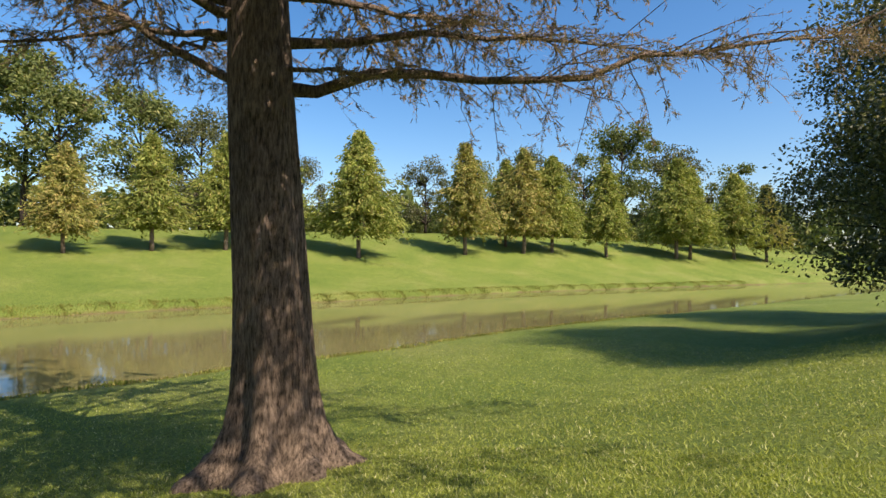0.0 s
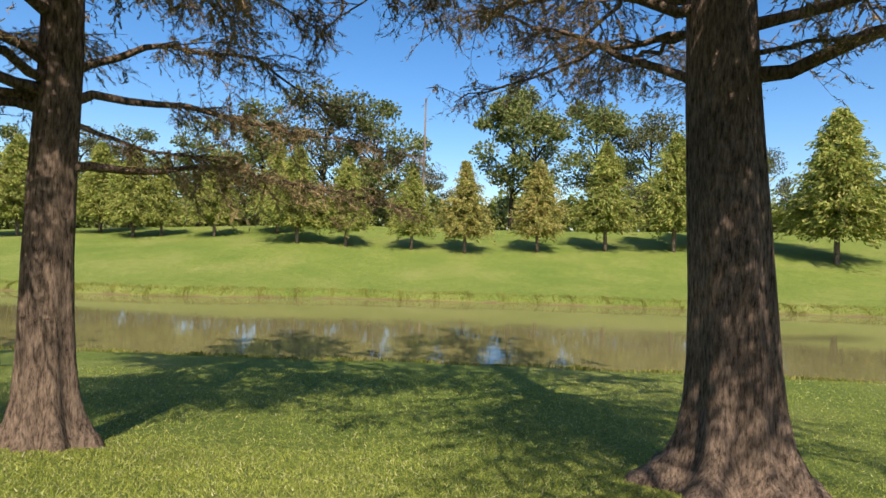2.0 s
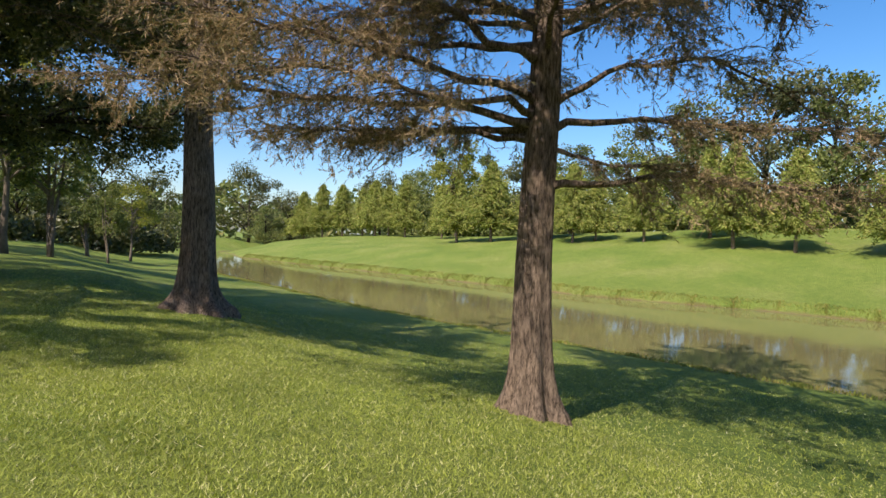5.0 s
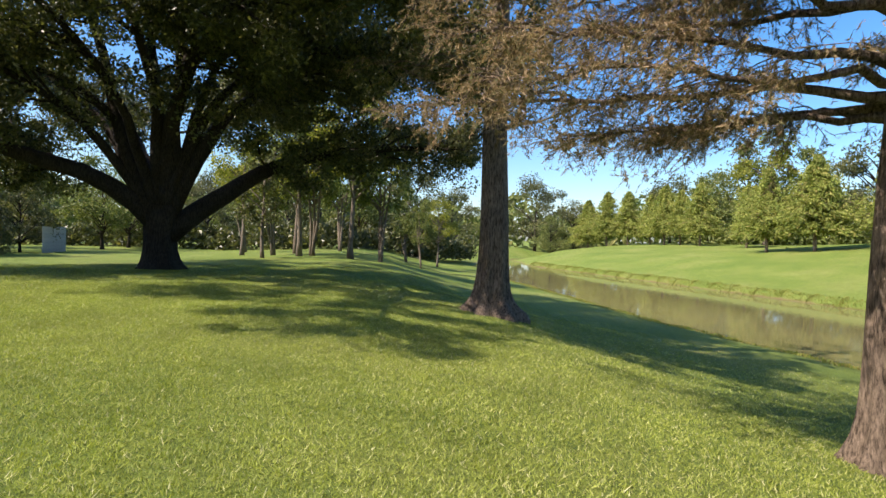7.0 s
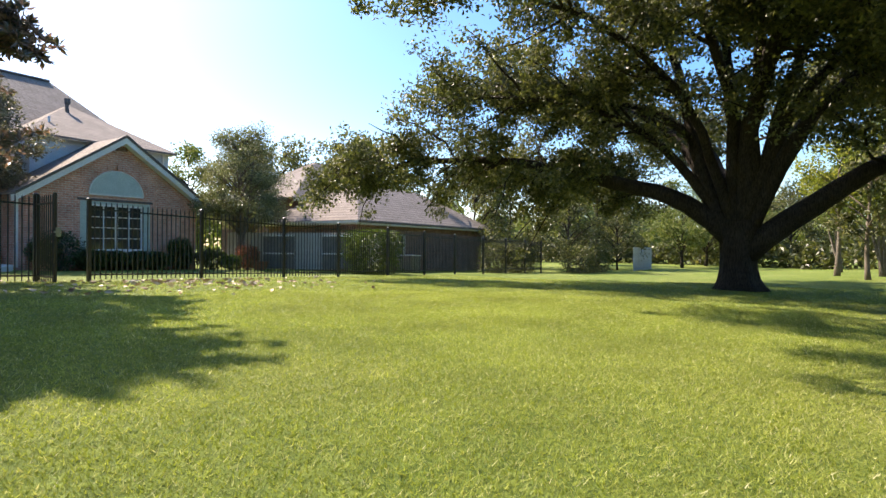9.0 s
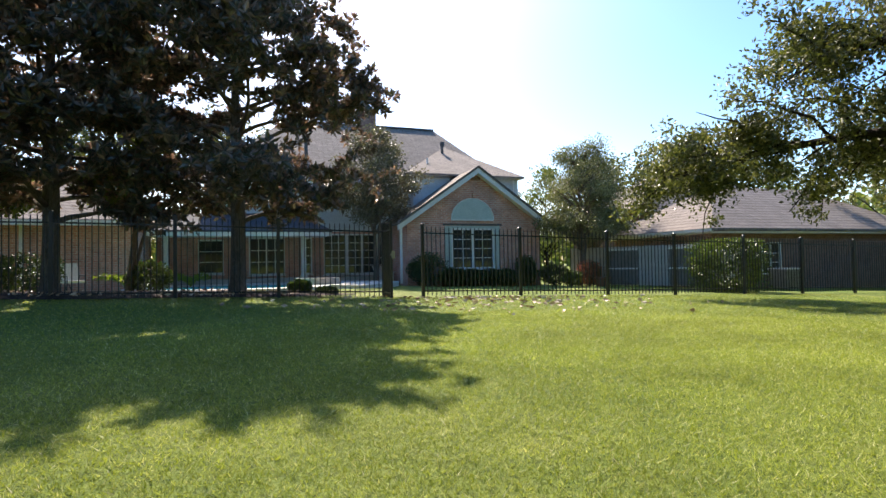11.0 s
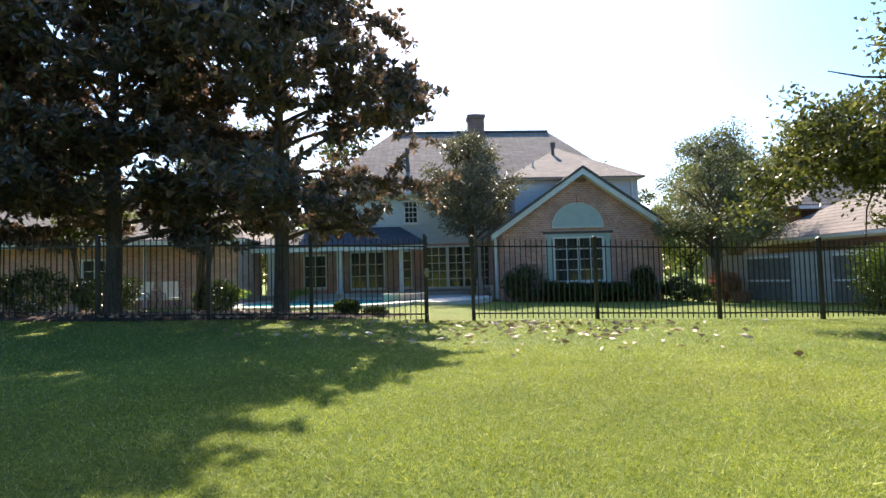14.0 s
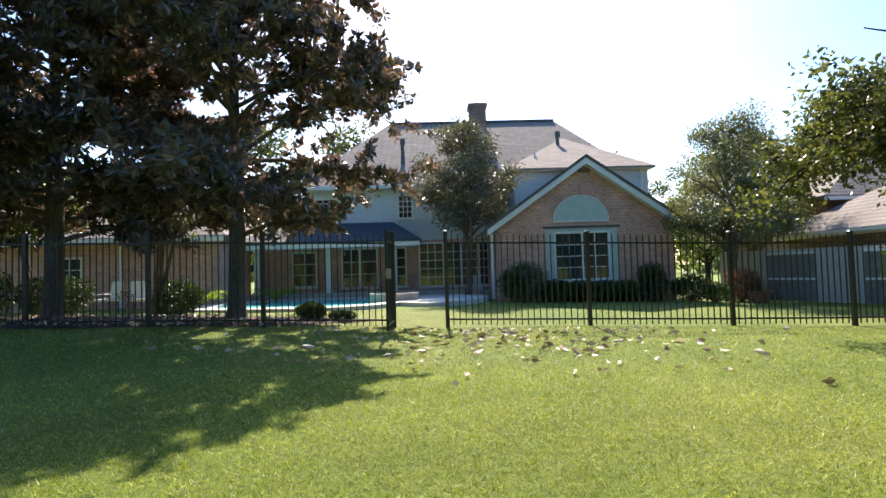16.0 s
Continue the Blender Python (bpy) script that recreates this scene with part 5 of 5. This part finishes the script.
for i, (x, y, r, m) in enumerate([(-1.6, 16.6, (0.8, 0.6, 0.55), M_SHRUB_LEAF), (-3.2, 16.2, (0.9, 0.7, 0.65), M_SHRUB_LEAF), (-6.5, 17, (1.0, 0.8, 0.6), M_SHRUB_LEAF), (1.1, 17.2, (0.6, 0.5, 0.5), M_SHRUB_LEAF), (5.0, 15.0, (0.3, 0.25, 0.2), M_HEDGE_LEAF), (5.7, 14.9, (0.28, 0.22, 0.1), M_SHRUB_LEAF)]):
    shrub("garden_shrub", (x, y), r, m, "shrub in the shaded mulch bed", 120 + i, 800, 0.10, False, "shrub", "shrubs in the mulch bed")


def frond_plant(at, h, seed, label):
    rng = np.random.default_rng(seed)
    t = thing("palm_plant", (at[0], at[1], gz(*at)), label, "plant")
    g, st = Geo(), Geo()
    for k in range(16):
        p = bend_path((0, 0, 0.1), k * 137.5, h * rng.uniform(0.5, 0.8), 1.5, 1.1, rng, 0.03, 7)
        st.tube(p, np.linspace(0.014, 0.004, 7), 4)
        c = along(p, rng.uniform(0.2, 1, 40))
        g.leaves(c, rng.normal(0, 0.5, (40, 3)) + [0, 0, -0.4], 0.22, 0.035)
    part("stalks", st, M_LIME_LEAF, t)
    part("fronds", g, M_LIME_LEAF, t)


frond_plant((-0.2, 21.6), 1.5, 131, "bright lime-green palm by the pool")
frond_plant((1.4, 25.2), 1.3, 132, "potted lime-green palm on the patio")

# weathered board fence by the neighbour
bf = thing("board_fence", (0, 0, 0), "weathered grey wooden board fence with dark panels", "fence")
A, B = Vector((18.9, 23.6, 0)), Vector((22.45, 16.6, 0))
ln = (B - A).length
d = (B - A) / ln
nrm = Vector((d.y, -d.x, 0))
nb_boards = int(ln / 0.15)
rot = math.atan2(d.y, d.x)
ME_BOARD = Geo().box(0.004, -0.011, 0.03, 0.141, 0.011, 1.82).mesh("board", M_GREYWOOD)
for k in range(nb_boards):
    p = A + d * (k * 0.15)
    part("board", ME_BOARD, None, bf, at=(p.x, p.y, 0.22 + RNG.uniform(-0.015, 0.015)), rz=rot)
for u in (0.24, 0.62):
    p, q = A + d * (ln * u), A + d * (ln * (u + 0.2))
    off = nrm * 0.06 if nrm.x < 0 else nrm * -0.06
    part("dark_panel", Geo().beam(p + off + Vector((0, 0, 1.08)), q + off + Vector((0, 0, 1.08)), 0.05, 1.6), M_DARKPANEL, bf, "dark recessed panel")
    part("pale_rail", Geo().beam(p + off * 1.8 + Vector((0, 0, 1.02)), q + off * 1.8 + Vector((0, 0, 1.02)), 0.04, 0.07), M_WHITE, bf, "pale cross rail")
    part("pale_rail", Geo().beam(p + off * 1.8 + Vector((0, 0, 1.9)), q + off * 1.8 + Vector((0, 0, 1.9)), 0.04, 0.09), M_WHITE, bf, "pale cross rail")
far_fence = thing("board_fence", (0, 0, 0), "pale grey board fence at the end of the gardens", "fence")
for k in range(26):
    part("board", ME_BOARD, None, far_fence, at=(44.5 + k * 0.16, 9.9 - 0.02 * k, gz(45, 9.9)), rz=-0.1)
# air conditioning unit
acu = thing("air_conditioner", (24.6, 16.6, gz(24.6, 16.6)), "grey outdoor air conditioning unit", "air conditioner")
part("casing", Geo().box(-0.42, -0.42, 0.05, 0.42, 0.42, 0.85), M_METAL, acu)
part("lid", Geo().box(-0.46, -0.46, 0.851, 0.46, 0.46, 0.91), M_WHITE, acu)
for k in range(11):
    part("slat", Geo().box(-0.40, -0.435, 0.12 + k * 0.065, 0.40, -0.423, 0.15 + k * 0.065), M_PIPE, acu)
# mulch bed under the magnolias
g = Geo()
ang = np.linspace(0, 2 * math.pi, 60, endpoint=False)
px = [-0.8 + (7.2 + 0.25 * math.sin(5 * t)) * math.cos(t) for t in ang]
py = [14.75 + (1.4 + 0.15 * math.sin(7 * t)) * math.sin(t) for t in ang]
rings = []
for s in (1.0, 0.8, 0.5, 0.0):
    rings += [(-0.8 + (x + 0.8) * s, 14.75 + (y - 14.75) * s, gz(-0.8 + (x + 0.8) * s, 14.75 + (y - 14.75) * s) + 0.09 * (1 - s ** 6) + 0.015) for x, y in zip(px, py)]
g.add(rings, [(k * 60 + i, k * 60 + (i + 1) % 60, (k + 1) * 60 + (i + 1) % 60, (k + 1) * 60 + i) for k in range(3) for i in range(60)])
solo("mulch_bed", g, M_MULCH, "dark bark mulch bed under the magnolias", "flower bed", kind="structure", smooth=True)
# utility pole on the far bank
up = thing("utility_pole", (-3.7, -54, gz(-3.7, -54)), "tall weathered wooden utility pole beyond the trees", "utility pole")
part("pole", Geo().tube([(0, 0, -0.3), (0, 0, 6), (0, 0, 13.5)], [0.12, 0.105, 0.08], 10), M_WOODPOLE, up)
part("transformer", Geo().tube([(0.28, 0, 7.0), (0.28, 0, 7.8)], [0.2, 0.2], 12), M_METAL, up)


# ---- garden furniture ----


def slatted_chair(at, rz, label):
    """A white garden chair with a fanned slatted back."""
    t = thing("garden_chair", (at[0], at[1], at[2]), label, "chair")
    t.rotation_euler = (0, 0, rz)
    for sx in (-0.3, 0.3):
        part("leg", Geo().box(sx - 0.02, -0.32, 0, sx + 0.02, -0.24, 0.58), M_WHITE, t)
        part("leg", Geo().beam((sx, -0.3, 0.34), (sx, 0.5, 0.03), 0.04, 0.09), M_WHITE, t)
        part("armrest", Geo().box(sx - 0.08, -0.38, 0.581, sx + 0.08, 0.3, 0.605), M_WHITE, t)
    for k in range(5):
        y = -0.3 + 0.1 * k
        part("seat_slat", Geo().box(-0.28, y, 0.36 - 0.035 * k, 0.28, y + 0.085, 0.38 - 0.035 * k), M_WHITE, t)
    for k in range(5):
        x = (k - 2) * 0.11
        part("back_slat", Geo().beam((x, 0.2, 0.24), (x * 1.25, 0.52, 1.0 - 0.05 * abs(k - 2)), 0.085, 0.02), M_WHITE, t)


def patio_chair(at, rz, label, cushion):
    t = thing("patio_chair", (at[0], at[1], at[2]), label, "chair", "chairs by the pool")
    t.rotation_euler = (0, 0, rz)
    for sx in (-0.26, 0.26):
        for sy in (-0.25, 0.25):
            part("leg", Geo().tube([(sx, sy, 0), (sx * 0.95, sy * 0.95, 0.42)], [0.014, 0.014], 6), M_IRON, t)
        part("armrest", Geo().tube([(sx, -0.28, 0.42), (sx, -0.28, 0.64), (sx, 0.2, 0.66), (sx, 0.28, 0.5)], [0.014] * 4, 6), M_IRON, t)
    part("seat", Geo().box(-0.26, -0.26, 0.42, 0.26, 0.26, 0.5), cushion, t)
    part("backrest", Geo().beam((0, 0.27, 0.5), (0, 0.42, 1.05), 0.52, 0.07), cushion, t)


slatted_chair((9.75, 25.4, gz(9.75, 25.4) + 0.0), 0.5, "white slatted garden chair by the house")
patio_chair((-1.6, 20.6, gz(-1.6, 20.6)), 0.6, "iron patio chair with a pale cushion by the pool", M_CONCRETE)
patio_chair((-2.9, 20.9, gz(-2.9, 20.9)), -0.5, "iron patio chair with a pale cushion by the pool", M_CONCRETE)
pt = thing("patio_table", (-2.2, 21.5, gz(-2.2, 21.5)), "round dark iron patio table by the pool", "table")
part("tabletop", Geo().tube([(0, 0, 0.70), (0, 0, 0.735)], [0.55, 0.55], 24), M_IRON, pt)
for k in range(4):
    a = 1.571 * k + 0.78
    part("leg", Geo().tube([(0.42 * math.cos(a), 0.42 * math.sin(a), 0), (0.25 * math.cos(a), 0.25 * math.sin(a), 0.4), (0.4 * math.cos(a), 0.4 * math.sin(a), 0.70)], [0.014] * 3, 6), M_IRON, pt)
for i, (x, y) in enumerate([(-2.6, 17.4), (0.6, 17.0)]):
    plant("crape_myrtle", (x, y), GROVE_KINDS[1], "pale multi-stemmed tree in the shaded bed", "tree", "pale stems in the bed", 0.55, i * 2.0)

# rough uncut grass along the water's edge
def shore_grass(px, py, side, count, x0, x1, tall, seed):
    r = np.random.default_rng(seed)
    x = r.uniform(x0, x1, count)
    x = x + 0.5 * np.sin(x * 3.1) * r.random(count)
    y = np.interp(x, px, py) + side * (0.05 + r.beta(1.2, 2.0, count) * 1.3 + 0.1 * np.sin(x * 0.9))
    h = tall * r.uniform(0.35, 1.2, count) * (0.9 + 0.25 * np.sin(x * 1.7) * np.sin(x * 0.37))
    z = np.maximum(ground_z(x, y), WATER_Z)
    d = np.stack([r.normal(0, 0.35, count), r.normal(0, 0.35, count), np.ones(count)], 1)
    g = Geo().leaves(np.stack([x, y, z + h * 0.42], 1), d, h, r.uniform(0.02, 0.05, count))
    return solo("shore_grass", g, M_SHORE, "rough uncut grass along the water's edge", "grass", kind="stuff")


shore_grass(FAR_X, FAR_Y, -1, 34000, -75, 62, 0.15, 201)
shore_grass(NEAR_X, NEAR_Y, 1, 9000, -30, 40, 0.13, 202)

# litter of twigs and dry leaves in the mulch
lr = np.random.default_rng(55)
n = 420
x, y = lr.uniform(-6.5, 5.8, n), lr.uniform(13.0, 15.8, n)
lit = Geo()
lit.leaves(np.stack([x, y, ground_z(x, y) + 0.11], 1), np.stack([lr.normal(0, 1, n), lr.normal(0, 1, n), lr.normal(0, 0.25, n)], 1), lr.uniform(0.08, 0.18, n), lr.uniform(0.04, 0.07, n), 0.4)
solo("leaf_litter", lit, M_FALLEN, "dry leaf litter on the mulch under the magnolias", "leaves", kind="stuff")

# ---- fallen leaves and grass ----
rng = np.random.default_rng(77)
n = 320
lx, ly = rng.normal(9.0, 2.0, n), 13.0 - rng.beta(1.3, 2.6, n) * 5.0
keep = (lx > 3.0) & (lx < 15) & (ly < 13.45)
lx, ly = lx[keep], ly[keep]
fl = Geo()
c = np.stack([lx, ly, ground_z(lx, ly) + 0.045], 1)
dd = np.stack([rng.normal(0, 1, len(lx)), rng.normal(0, 1, len(lx)), rng.normal(0, 0.1, len(lx))], 1)
ll = rng.uniform(0.09, 0.19, len(lx))
fl.leaves(c, dd, ll, ll * 0.45, 0.22)
solo("fallen_leaves", fl, M_FALLEN, "dry brown magnolia leaves scattered on the lawn", "leaves", kind="stuff")


def blades(count, x0, x1, y0, y1, size, seed, path_reach, half=0.0026):
    r = np.random.default_rng(seed)
    x, y = r.uniform(x0, x1, count), r.uniform(y0, y1, count)
    px, py = np.array([0, 0.45, 1.6, 2.4, 5.2, 7.6]), np.array([0, 0.05, 0.15, 0.3, 0.6, 2.95])
    dist = np.min(np.stack([np.hypot(x - a, y - b) for a, b in zip(px, py)]), 0)
    k = r.random(count) < np.clip(1.15 - dist / path_reach, 0.0, 1)
    x, y, dist = x[k], y[k], dist[k]
    z = ground_z(x, y)
    m = len(x)
    h = size * r.uniform(0.5, 1.35, m)
    lean = r.normal(0, 1.0, (m, 2)) * h[:, None]
    a = r.uniform(0, math.pi, m)
    w = half * r.uniform(0.8, 1.6, m) * (1 + dist / 14)
    sx, sy = np.cos(a) * w, np.sin(a) * w
    v = np.stack([np.stack([x - sx, y - sy, z - 0.005], 1), np.stack([x + sx, y + sy, z - 0.005], 1), np.stack([x + lean[:, 0], y + lean[:, 1], z + h], 1)], 1).reshape(-1, 3)
    me = bpy.data.meshes.new("grass")
    me.vertices.add(3 * m)
    me.vertices.foreach_set("co", v.astype(np.float32).ravel())
    me.loops.add(3 * m)
    me.loops.foreach_set("vertex_index", np.arange(3 * m, dtype=np.int32))
    me.polygons.add(m)
    me.polygons.foreach_set("loop_start", np.arange(0, 3 * m, 3, dtype=np.int32))
    me.materials.append(M_BLADE)
    me.update()
    me.validate()
    return tagged(new("grass", me), "mown coarse grass blades on the lawn", "grass", "", "stuff")


blades(1700000, -4.5, 13.5, -6.5, 9.5, 0.021, 5, 7.0, 0.0020)
blades(800000, -17, 22, -12.5, 13.3, 0.026, 6, 17.0, 0.0034)
